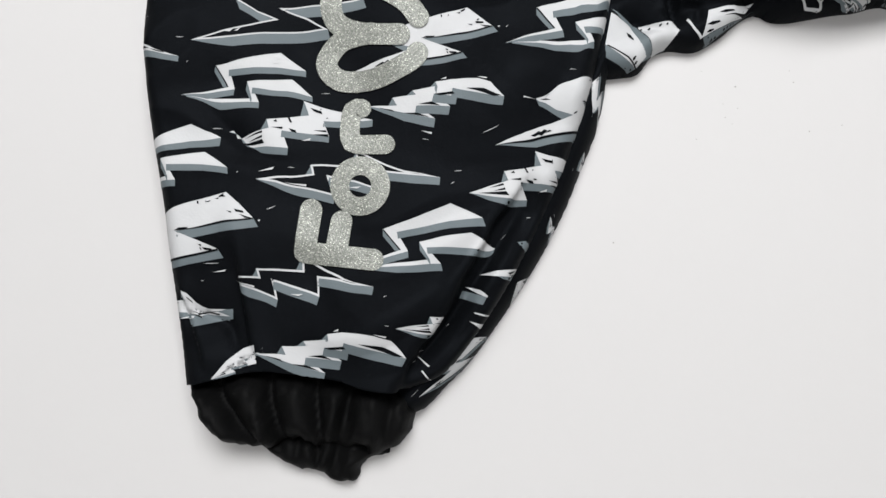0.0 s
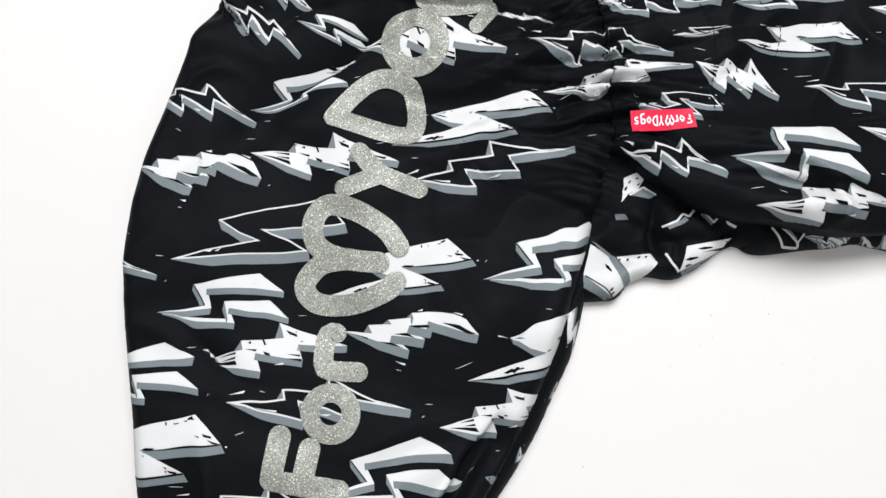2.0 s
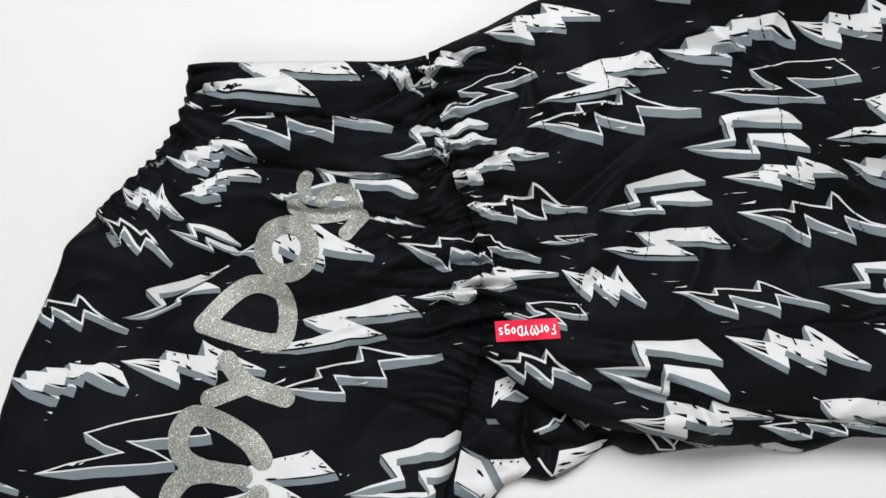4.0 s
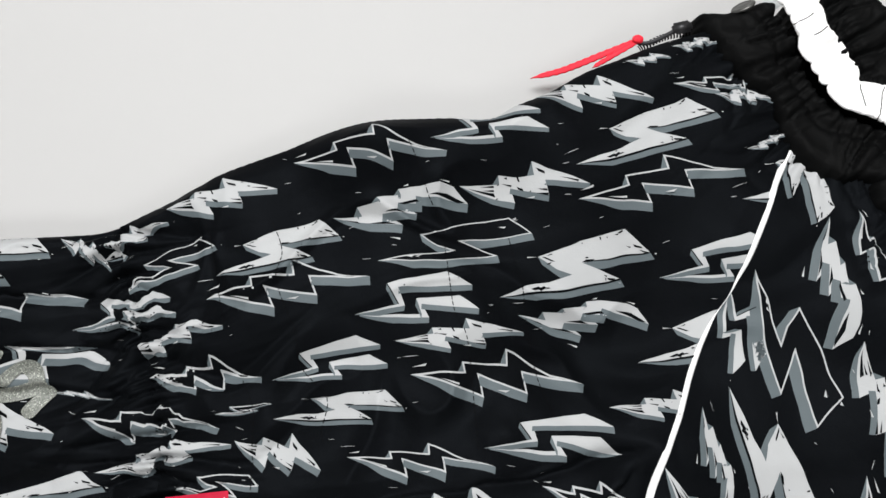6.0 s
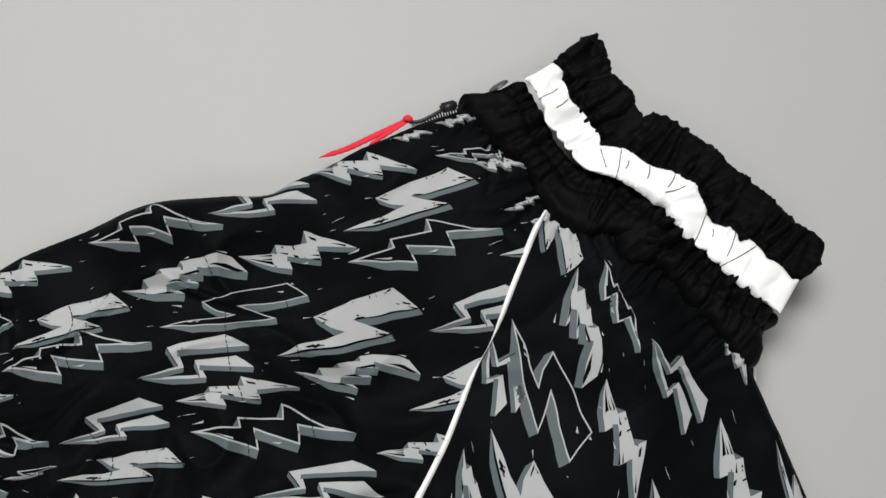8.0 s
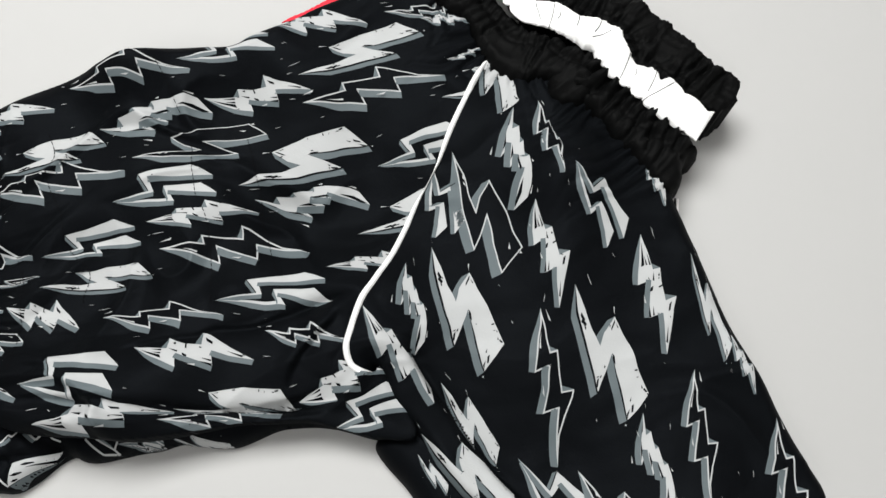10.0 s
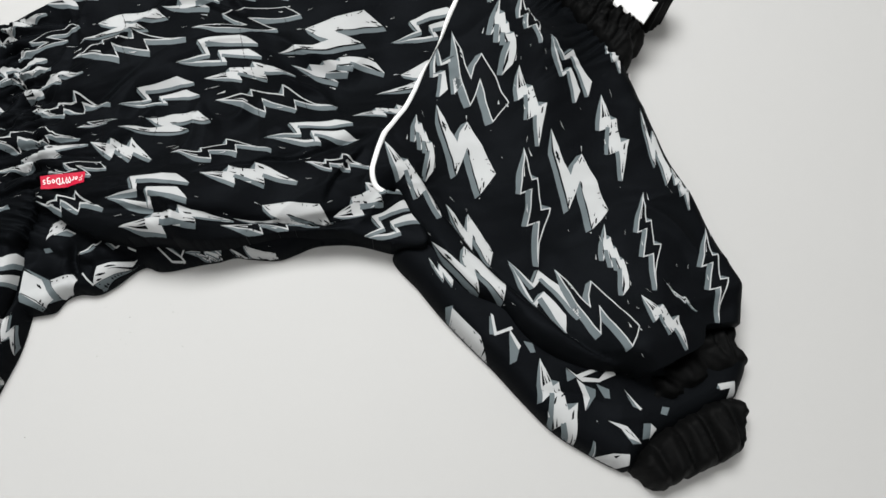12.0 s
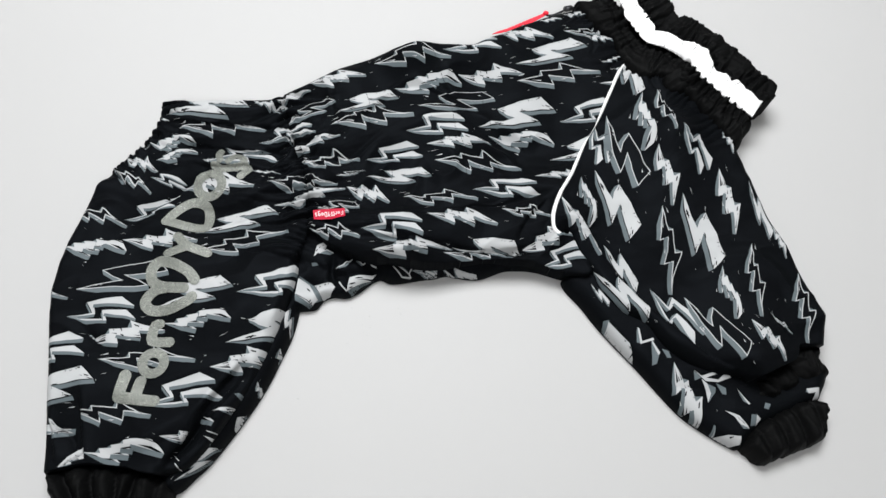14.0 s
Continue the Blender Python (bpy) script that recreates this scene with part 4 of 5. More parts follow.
def ruche(c, amp, wave, seed):
    """Scallops along a hem that elastic draws together."""
    tan = np.gradient(c, axis=0)
    tan /= np.linalg.norm(tan, axis=1)[:, None] + 1e-9
    s = np.concatenate([[0], np.cumsum(np.linalg.norm(np.diff(c, axis=0), axis=1))])
    turn = s / wave + 0.6 * wave_noise(s / (2 * wave), s * 0, seed)
    off = amp * (np.abs(np.sin(math.pi * turn)) ** 0.6 - 0.6) * (0.7 + 0.6 * wave_noise(s / (1.5 * wave), s * 0, seed + 1)) * np.clip(np.minimum(s, s[-1] - s) / wave, 0, 1)
    return c + np.stack([-tan[:, 1], tan[:, 0]], 1) * off[:, None]


rump = ruche(smooth(RUMP, False, 0.0012), 0.0024, 0.0068, 5)
hind_back, hind_top, hind_front, hind_hem = smooth(HIND_BACK), smooth(HIND_TOP), smooth(HIND_FRONT), smooth(HIND_HEM)
body_top, body_bottom, collar_body, collar_front = smooth(BODY_TOP), smooth(BODY_BOTTOM), smooth(COLLAR_BODY), smooth(COLLAR_FRONT)
front_right, front_hem, front_low = smooth(FRONT_RIGHT), smooth(FRONT_HEM), smooth(FRONT_LOW)
ring_of = lambda c: np.vstack([c, c[:1]])
reach_of = lambda c, p: int(np.argmin(np.hypot(*(c - p).T))) + 1


def straight(points, step=0.0012):
    """A closed outline of straight runs."""
    p = [np.array(q, float) for q in points]
    return np.vstack([a + (b - a) * np.linspace(0, 1, max(2, int(np.hypot(*(b - a)) / step)))[:-1, None] for a, b in zip(p, p[1:] + p[:1])])


def straight_run(points, step=0.001):
    """An open line of straight runs."""
    p = [np.array(q, float) for q in points]
    return np.vstack([a + (b - a) * np.linspace(0, 1, max(2, int(np.hypot(*(b - a)) / step)))[:-1, None] for a, b in zip(p, p[1:])] + [p[-1][None]])


def closed_sheet(points, top, low, radius, amp=0.0, wave=0.012, seed=1, sharp=False, **more):
    o = straight(points) if sharp else smooth(points, True)
    if amp:
        o = frill(o, amp, wave, seed)
    return Sheet(o, [ring_of(o)], top, low, radius, seed=seed, **more)


inner_hind = closed_sheet(INNER_HIND, 0.020, 0.001, 0.012, seed=31)
belly = closed_sheet(BELLY, 0.018, 0.002, 0.012, 0.001, 0.03, 32, folds=BELLY_FOLDS, gathers=[(waist, 0.05, 0.0025, -0.016), (waist, 0.012, 0.002, -0.007)])
far_front = closed_sheet(FAR_FRONT, 0.020, 0.001, 0.014, seed=33, folds=FAR_FOLDS)
hind = Sheet(join_curves(hind_back, rump, hind_top, waist, hind_front, hind_hem), [hind_back, rump, hind_top, hind_front], 0.031, 0.014, 0.009, HIND_FOLDS,
             [(waist, 0.030, 0.0056, -0.016), (waist, 0.011, 0.0050, -0.0066), (waist, 0.0035, -0.003, 0), (rump, 0.026, 0.0058, -0.013), (rump, 0.010, 0.0042, -0.0068)], 41, bulged=True, steps=HIND_STEPS)
body = Sheet(join_curves(body_top, collar_body, piping, body_bottom, waist[:reach_of(waist, body_bottom[-1])][::-1]), [body_top, body_bottom], 0.0325, 0.029, 0.010, BODY_FOLDS,
             [(waist, 0.030, 0.0056, -0.016), (waist, 0.011, 0.0050, -0.0066), (waist, 0.0035, -0.003, 0), (collar_body, 0.02, 0.0030, -0.010), (collar_body, 0.008, 0.0014, -0.005)], 41, bulged=True, steps=BODY_STEPS)
front = Sheet(join_curves(piping, front_low[::-1], front_hem[::-1], front_right[::-1], collar_front[::-1]), [front_right, front_low], 0.031, 0.012, 0.011, FRONT_FOLDS,
              [(collar_front, 0.02, 0.0030, -0.010), (collar_front, 0.008, 0.0014, -0.005)], 41, bulged=True, steps=FRONT_STEPS)

inner_hind.build("far_hind_leg", CLOTH, suit)
belly.build("belly_panel", CLOTH, suit)
far_front.build("far_front_leg", CLOTH, suit)
hind.build("near_hind_leg", CLOTH, suit)
body.build("body_panel", CLOTH, suit)
front.build("near_front_leg", CLOTH, suit)

hind_cuff = closed_sheet(HIND_CUFF, 0.026, 0.003, 0.012, 0.0026, 0.007, 51, gathers=[(hind_hem, 0.14, 0.0085, -0.021), (hind_hem, 0.2, 0.0012, -0.009)], swell=0.003, crumple=0.0003)
hind_cuff_back = closed_sheet(HIND_CUFF_BACK, 0.014, 0.001, 0.008, 0.0018, 0.008, 52, gathers=[(hind_hem, 0.2, 0.0034, -0.008)], crumple=0.0012)
front_cuff = closed_sheet(FRONT_CUFF, 0.024, 0.003, 0.010, 0.0028, 0.0065, 53, gathers=[(front_hem, 0.1, 0.0075, -0.016), (front_hem, 0.2, 0.0012, -0.008)], crumple=0.0003)
far_rim = smooth([FAR_CUFF[0], FAR_CUFF[7]])
far_cuff = closed_sheet(FAR_CUFF, 0.022, 0.001, 0.010, 0.0028, 0.0065, 54, gathers=[(far_rim, 0.3, 0.0085, -0.019), (far_rim, 0.4, 0.0012, -0.008)], crumple=0.0003)
band, low_band = smooth(TAPE_TOP), smooth(TAPE_LOW)
collar_low = closed_sheet(COLLAR_LOW, 0.0385, 0.018, 0.008, 0.0016, 0.006, 55, gathers=[(low_band, 0.040, 0.0050, -0.0085), (low_band, 0.03, 0.0016, -0.0036), (low_band, 0.0028, -0.0035, 0, 0.0095)],
                          rough=0.002, crumple=0.0006, bulged=True)
ruffle = closed_sheet(RUFFLE, 0.0415, 0.038, 0.005, 0.0019, 0.0036, 56, gathers=[(band, 0.10, 0.0042, -0.0085), (band, 0.2, 0.0014, -0.0036), (band, 0.0025, -0.003, 0, 0.006)],
                      crumple=0.0005, sharp=True, bulged=True)
tape_edge = join_curves(ruche(straight_run(TAPE_TOP), 0.0026, 0.015, 61), ruche(straight_run(TAPE_LOW), 0.0030, 0.0105, 63))
tape = Sheet(tape_edge, [ring_of(tape_edge)], 0.0440, 0.0430, 0.003, seed=57, gathers=[(band, 0.2, 0.0016, -0.020), (band, 0.06, 0.0008, -0.008)], rough=0.0006, bulged=True)
roll = closed_sheet(COLLAR_ROLL, 0.0385, 0.022, 0.009, 0.0016, 0.008, 58, gathers=[(low_band, 0.06, 0.004, -0.011)], rough=0.002, crumple=0.0008, bulged=True)
hind_cuff_back.build("cuff_lining", SATIN, suit)
hind_cuff.build("hind_cuff", SATIN, suit, "gathered plain black elastic cuff")
front_cuff.build("front_cuff", SATIN, suit, "gathered plain black elastic cuff")
far_cuff.build("front_cuff", SATIN, suit, "gathered plain black elastic cuff")
collar = collar_low.build("collar", SATIN, suit, "gathered black elastic collar")
roll.build("collar_roll", SATIN, suit, "rolled fold of black collar cloth")
ruffle.build("collar_ruffle", SATIN, suit, "black gathered collar frill")
tape_ob = tape.build("reflective_tape", TAPE_M, suit, "bright white reflective collar tape", 0.0015)

# piping between body and front leg
v, f = ribbon(PIPING, 0.0036, front, 0.0002, rise=0.0022, pinch=0.40)
mesh_object("piping", v, f, PIPE, suit, "white reflective piping in the seam")

# stitched channels across the body
for line in (STITCH_0, STITCH_1, STITCH_2, STITCH_3, STITCH_4):
    c = smooth(line, False, 0.0028)
    verts, faces = [], []
    for a, b in zip(c[:-1], c[1:]):
        v, f = ribbon([a, a + (b - a) * 0.6], 0.00045, body, 0.0005, rise=0.0001, across=2)
        faces += [[k + len(verts) for k in q] for q in f]
        verts += v
    mesh_object("stitching", verts, faces, THREAD_AND_SHADE, body.ob)

# label of red satin ribbon with pale bars, standing a little off the cloth
lab = np.array(LABEL)


def on_label(a, c):
    p = (lab[0] * (1 - a) + lab[1] * a) * (1 - c) + (lab[3] * (1 - a) + lab[2] * a) * c
    return np.array([p[0], p[1], max(p[2], float(body.height(p[0], p[1])) + 0.0008) + 0.0005 * math.sin(a * 6 + c)])


n, m = 24, 8
verts = [on_label(i / n, j / m) for i in range(n + 1) for j in range(m + 1)]
faces = [[i * (m + 1) + j, i * (m + 1) + j + 1, (i + 1) * (m + 1) + j + 1, (i + 1) * (m + 1) + j] for i in range(n) for j in range(m)]
label_ob = mesh_object("label", verts, faces, RED, suit, "small crimson woven label with pale marks")
# its pale woven marks: thin strokes in a box of one by one, set along the ribbon
LABEL_MARKS = [
    (0.085, 0.075, [[(0.9, 0.85), (0.3, 0.9), (0.2, 0.65), (0.8, 0.4), (0.7, 0.1), (0.1, 0.15)]]),
    (0.19, 0.085, [[(0.85, 0.9), (0.2, 0.85), (0.15, 0.4), (0.8, 0.35), (0.85, 0.9), (0.85, -0.2), (0.2, -0.3)]]),
    (0.285, 0.08, [[(0.5, 0.9), (0.1, 0.5), (0.5, 0.1), (0.9, 0.5), (0.5, 0.9)]]),
    (0.385, 0.09, [[(0.1, 0.0), (0.1, 1.25), (0.7, 1.05), (0.9, 0.6), (0.7, 0.15), (0.1, 0.0)]]),
    (0.485, 0.085, [[(0.1, 1.2), (0.5, 0.65), (0.9, 1.2)], [(0.5, 0.65), (0.5, 0.0)]]),
    (0.615, 0.125, [[(0.3, 0.0), (0.0, 0.8), (0.25, 1.25), (0.5, 0.8), (0.75, 1.25), (1.0, 0.8), (0.7, 0.0)], [(0.5, 0.8), (0.5, 0.4)]]),
    (0.72, 0.06, [[(0.2, 0.0), (0.2, 0.9)], [(0.2, 0.65), (0.9, 0.9)]]),
    (0.805, 0.08, [[(0.5, 0.9), (0.1, 0.5), (0.5, 0.1), (0.9, 0.5), (0.5, 0.9)]]),
    (0.905, 0.08, [[(0.15, 0.0), (0.15, 1.2), (0.95, 1.2)], [(0.15, 0.65), (0.75, 0.65)]]),
]
for at, wide, lines in LABEL_MARKS:
    verts, faces = [], []
    for line in lines:
        for (xa, ya), (xb, yb) in zip(line[:-1], line[1:]):
            a0, b0 = np.array([at + (0.5 - xa) * wide, 0.30 + 0.38 * ya]), np.array([at + (0.5 - xb) * wide, 0.30 + 0.38 * yb])
            run = (b0 - a0) * (3.3, 1.0)
            side = np.array([-run[1] / 3.3, run[0]]) / np.hypot(*run) * 0.032
            n0 = len(verts)
            verts += [on_label(*q) + (0, 0, 0.0003) for q in (a0 - side, b0 - side, b0 + side, a0 + side)]
            faces.append([n0, n0 + 1, n0 + 2, n0 + 3])
    mesh_object("pale_mark", verts, faces, PALE, label_ob)


# glitter shapes on the hind leg
def glitter(name, strokes, width):
    verts, faces = [], []
    for i, (pts, closed) in enumerate(strokes):
        v, f = ribbon(pts, width, hind, 0.0009 + i * 0.00006, rise=0.0002, closed=closed, across=10)
        faces += [[k + len(verts) for k in q] for q in f]
        verts += v
    mesh_object(name, verts, faces, GLITTER, hind.ob, "silver glitter vinyl shape")


def circle(c, edge, n=20):
    r = math.hypot(edge[0] - c[0], edge[1] - c[1])
    return [(c[0] + r * math.cos(2 * math.pi * i / n), c[1] + r * math.sin(2 * math.pi * i / n)) for i in range(n)]


glitter("glitter_comb", [([(0.0217, -0.018), (0.0509, -0.0154)], False), ([(0.0207, -0.018), (0.0193, 0.0013)], False), ([(0.0343, -0.0169), (0.0336, -0.0011)], False)], 0.0097)
glitter("glitter_ring", [(circle(*[(0.0386, 0.0161), (0.0477, 0.0179)]), True)], 0.0085)
glitter("glitter_hook", [([(0.0318, 0.0514), (0.0279, 0.0497), (0.0296, 0.0369), (0.0333, 0.0346), (0.0459, 0.037)], False)], 0.0089)
glitter("glitter_heart", [([(0.0494, 0.0968), (0.0414, 0.1033), (0.0253, 0.1082), (0.0128, 0.1073), (0.0084, 0.0989), (0.0123, 0.0886), (0.024, 0.0852), (0.0425, 0.0874)], False), ([(0.0293, 0.0858), (0.0169, 0.0801), (0.0119, 0.0689), (0.0198, 0.0624), (0.0354, 0.066), (0.0493, 0.0761), (0.0522, 0.0808)], False)], 0.0098)
glitter("glitter_fork", [([(0.0203, 0.1357), (0.0327, 0.1277), (0.0514, 0.1254)], False), ([(0.0183, 0.117), (0.0328, 0.1272)], False)], 0.0089)
glitter("glitter_half_ring", [([(0.0041, 0.1489), (0.0144, 0.1681), (0.0253, 0.1744), (0.0375, 0.17), (0.0405, 0.1494), (0.0041, 0.1489)], False)], 0.0089)
glitter("glitter_ring", [(circle(*[(0.0323, 0.1936), (0.0438, 0.1964)]), True)], 0.0090)
glitter("glitter_curl", [([(0.0323, 0.2298), (0.0331, 0.2245), (0.0356, 0.2198)], False), ([(0.0438, 0.2198), (0.0482, 0.2275), (0.0555, 0.2267), (0.0599, 0.2199)], False), ([(0.031, 0.214), (0.0393, 0.2114), (0.0501, 0.2143), (0.0599, 0.2199)], False), ([(0.0636, 0.218), (0.0588, 0.2075)], False)], 0.0070)

# zip at the back seam
zipper = new("zipper")
zipper.parent = suit
zc = smooth(ZIP, False, 0.0016)
verts, faces = [], []
for i, (a, b) in enumerate(zip(zc[:-1], zc[1:])):
    v, f = ribbon([a, a + (b - a) * 0.6], 0.0042, body, 0.0, rise=0.0018, across=4, caps=False, z=0.020)
    faces += [[k + len(verts) for k in q] for q in f]
    verts += v
mesh_object("zipper_teeth", verts, faces, THREAD_AND_SHADE, zipper)
bm = bmesh.new()
mid = zc[int(len(zc) * 0.55)]
ang = math.atan2(*(zc[-1] - zc[0])[::-1])
bmesh.ops.create_cube(bm, size=1, matrix=Matrix.Translation((mid[0], mid[1] + 0.001, 0.0265)) @ Matrix.Rotation(ang, 4, "Z") @ Matrix.Diagonal((0.011, 0.0065, 0.004, 1)))
bmesh.ops.bevel(bm, geom=bm.edges[:], offset=0.0014, segments=3, affect="EDGES")
part("zipper_slider", bm, METAL, zipper, "dark metal zip slider")
v, f = ribbon([zc[int(len(zc) * 0.5)] + (0, 0.001), zc[0] + (0.006, 0.0035), zc[0] + (-0.001, 0.0012)], 0.0026, body, 0, rise=0.0016, z=0.025)
mesh_object("zipper_pull", v, f, METAL, zipper, "thin black zip pull")


def cord_strand(points, z0, z1, width):
    """A flat woven cord with small picot bumps along its edges."""
    c = smooth(points, False, 0.0007)
    n = len(c)
    tan = np.gradient(c, axis=0)
    tan /= np.linalg.norm(tan, axis=1)[:, None]
    verts, faces = [], []
    k = 8
    for i in range(n):
        t = i / (n - 1)
        w = width * (0.55 + 0.6 * math.sin(math.pi * (0.12 + 0.75 * t))) * (1 + 0.10 * math.sin(i * 1.15))
        w *= 1 if t < 0.85 else max(0.15, (1 - t) / 0.15)
        nor = np.array([-tan[i][1], tan[i][0]])
        for j in range(k):
            a = 2 * math.pi * j / k
            p = c[i] + nor * w / 2 * math.cos(a)
            verts.append((p[0], p[1], z0 + (z1 - z0) * t + 0.0006 * math.sin(a)))
    for i in range(n - 1):
        for j in range(k):
            faces.append([i * k + j, (i + 1) * k + j, (i + 1) * k + (j + 1) % k, i * k + (j + 1) % k])
    faces.append(list(range(k)))
    faces.append(list(range((n - 1) * k, n * k))[::-1])
    return verts, faces


pull = new("zipper_cord")
pull.parent = suit
tagged(pull, "bright red woven cord tied to the zip pull")
for pts, z0, z1, w in ((CORD_A, 0.028, 0.010, 0.0034), (CORD_B, 0.0275, 0.024, 0.0026)):
    v, f = cord_strand(pts, z0, z1, w)
    mesh_object("cord_strand", v, f, CORD_M, pull)
bm = bmesh.new()
bmesh.ops.create_uvsphere(bm, u_segments=16, v_segments=10, radius=0.0026, matrix=Matrix.Translation((CORD_A[0][0], CORD_A[0][1], 0.0285)) @ Matrix.Diagonal((1.2, 0.9, 0.75, 1)))
for w in bm.verts:
    w.co += w.normal * 0.0004 * math.sin(w.co.x * 3000) * math.sin(w.co.y * 3300)
part("cord_knot", bm, CORD_M, pull)

# snap button on the collar, standing half on edge
bm = bmesh.new()
profile = [(0, 0.0016), (0.003, 0.0016), (0.0042, 0.0012), (0.0048, 0.0016), (0.0060, 0.0014), (0.0066, 0.0006), (0.0064, 0.0)]
rings = []
turn = Matrix.Translation((BUTTON[0][0], BUTTON[0][1], 0.035)) @ Matrix.Rotation(math.radians(46), 4, "Z") @ Matrix.Rotation(math.radians(-58), 4, "X")
for r, z in profile:
    rings.append([bm.verts.new(turn @ Vector((r * math.cos(2 * math.pi * i / 28), r * math.sin(2 * math.pi * i / 28), z))) for i in range(28 if r else 1)])
for a, b in zip(rings[:-1], rings[1:]):
    for i in range(28):
        if len(a) == 1:
            bm.faces.new((a[0], b[i], b[(i + 1) % 28]))
        else:
            bm.faces.new((a[i], b[i], b[(i + 1) % 28], a[(i + 1) % 28]))
bm.faces.new(rings[-1][::-1])
part("snap_button", bm, SNAP, suit, "round grey metal snap button")

# grey strap end beside the tape, and the striped loop under the collar
v, f = ribbon([np.array(TAPE_LOW[-1]) + (-0.001, 0.001), np.array(TAPE_TOP[0]) * 0.45 + np.array(TAPE_TOP[1]) * 0.55 + (-0.002, 0.002)], 0.008, tape, 0, rise=0.0006, z=0.036)
mesh_object("strap_end", v, f, CLEAR, suit, "translucent grey strap end")
lp = np.array(LOOP)
for i in range(4):
    o = np.array([0.0016 * (i - 1.5), 0.0])
    v, f = ribbon([lp[0] * 0.5 + lp[1] * 0.5 + o, lp[2] + o * 0.8], 0.0013, front, 0, rise=0.0008, z=0.012)
    mesh_object("striped_loop", v, f, (SNAP, PALE, THREAD_AND_SHADE, PALE)[i], suit)

# dark strips laid across the tape as the shade in its creases
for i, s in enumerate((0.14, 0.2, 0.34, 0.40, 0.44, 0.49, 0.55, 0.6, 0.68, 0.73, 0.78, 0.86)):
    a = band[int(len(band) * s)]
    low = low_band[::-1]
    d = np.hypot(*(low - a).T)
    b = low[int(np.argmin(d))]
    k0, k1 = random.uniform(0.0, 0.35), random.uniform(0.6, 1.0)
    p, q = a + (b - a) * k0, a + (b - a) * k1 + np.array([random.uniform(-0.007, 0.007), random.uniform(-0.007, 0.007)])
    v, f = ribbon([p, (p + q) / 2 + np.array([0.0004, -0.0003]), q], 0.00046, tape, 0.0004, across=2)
    mesh_object("tape_crease_shade", v, f, THREAD_AND_SHADE, tape_ob)

# lint on the table
verts, faces = [], []
for i, (x, y) in enumerate(SPECKS):
    r = 0.0002 + 0.00022 * ((i * 7) % 5) / 4
    n = len(verts)
    verts += [(x - r, y, 0.0004), (x, y - r * 0.8, 0.0001), (x + r * 1.3, y + r * 0.2, 0.0003), (x + r * 0.1, y + r, 0.0001), (x, y, 0.0007)]
    faces += [[n, n + 1, n + 4], [n + 1, n + 2, n + 4], [n + 2, n + 3, n + 4], [n + 3, n, n + 4]]
tagged(mesh_object("lint", verts, faces, LINT), "tiny dark specks of lint on the white table", "lint", kind="stuff")

# ---------------------------------------------------------------- the print, panel by panel
bolt(hind, "zig", (-0.0843, 0.1386), (-0.0307, 0.1382), 1.15)
bolt(hind, "comb", (-0.0789, 0.1028), (-0.0204, 0.1115), 1.2)
bolt(hind, "hollow", (-0.0487, 0.0665), (0.0232, 0.1008))
bolt(hind, "chev", (-0.0494, 0.0409), (0.0083, 0.0527))
bolt(hind, "jag", (-0.0258, 0.0260), (0.0373, 0.0468), 1.1)
bolt(hind, "comb", (0.0342, 0.0521), (0.0938, 0.0661), 1.1)
bolt(hind, "bold", (0.0213, 0.0659), (0.0840, 0.0999))
bolt(hind, "chev", (0.0904, 0.0910), (0.1543, 0.1147))
bolt(hind, "bold", (0.0944, 0.0452), (0.1651, 0.0895))
bolt(hind, "jag", (0.0876, 0.0216), (0.1438, 0.0461), 1.2)
bolt(hind, "zig", (-0.0077, 0.0099), (0.0732, 0.0267), 0.95)
bolt(hind, "chev", (0.0422, -0.0217), (0.1013, 0.0020))
bolt(hind, "bold", (-0.0761, -0.0452), (-0.0037, -0.0065))
bolt(hind, "chev", (-0.0807, -0.0058), (-0.0211, 0.0125))
bolt(hind, "zig", (-0.0184, -0.0372), (0.0540, -0.0280), 1.05, ((1, -1),))
bolt(hind, "comb", (0.0069, -0.0662), (0.0715, -0.0552), 1.1, ((1, -1), (0, -1),))
bolt(hind, "jag", (0.0653, -0.0428), (0.1103, -0.0273), 1.1, ((0, -1),))
bolt(hind, "bold", (-0.0334, 0.2564), (0.0434, 0.2849), 0.95, ((3, -1),))
bolt(hind, "zig", (-0.0142, 0.2451), (0.0664, 0.2645), 0.9, ((3, 1),))
bolt(hind, "chev", (0.0228, 0.2165), (0.0868, 0.2369), 1.0, ((4, 1),))
bolt(hind, "zig", (0.0837, 0.2093), (0.1525, 0.2183), 0.9)
bolt(hind, "jag", (0.0019, 0.1887), (0.0749, 0.1998), 1.1)
bolt(hind, "bold", (0.0333, 0.1423), (0.1020, 0.1798), 0.75)
bolt(hind, "zig", (0.0441, 0.1270), (0.1173, 0.1626))
bolt(hind, "jag", (-0.0297, 0.1221), (0.0393, 0.1353))
bolt(hind, "chev", (-0.0354, 0.1429), (0.0083, 0.1651))
bolt(hind, "jag", (0.0985, 0.1852), (0.1613, 0.2133), 0.6)
bolt(hind, "chev", (0.0641, 0.2512), (0.1171, 0.2690), 0.7)
bolt(hind, "zig", (-0.1097, 0.0488), (-0.0526, 0.0577))
bolt(hind, "jag", (-0.0592, -0.0589), (-0.0062, -0.0514))
bolt(hind, "jag", (-0.0102, -0.0820), (0.0091, -0.0654), 0.8)
bolt(hind, "jag", (0.0459, 0.2943), (0.0774, 0.2860), 1.1)
bolt(hind, "bold", (0.0716, 0.2882), (0.0850, 0.3036), 1.2)
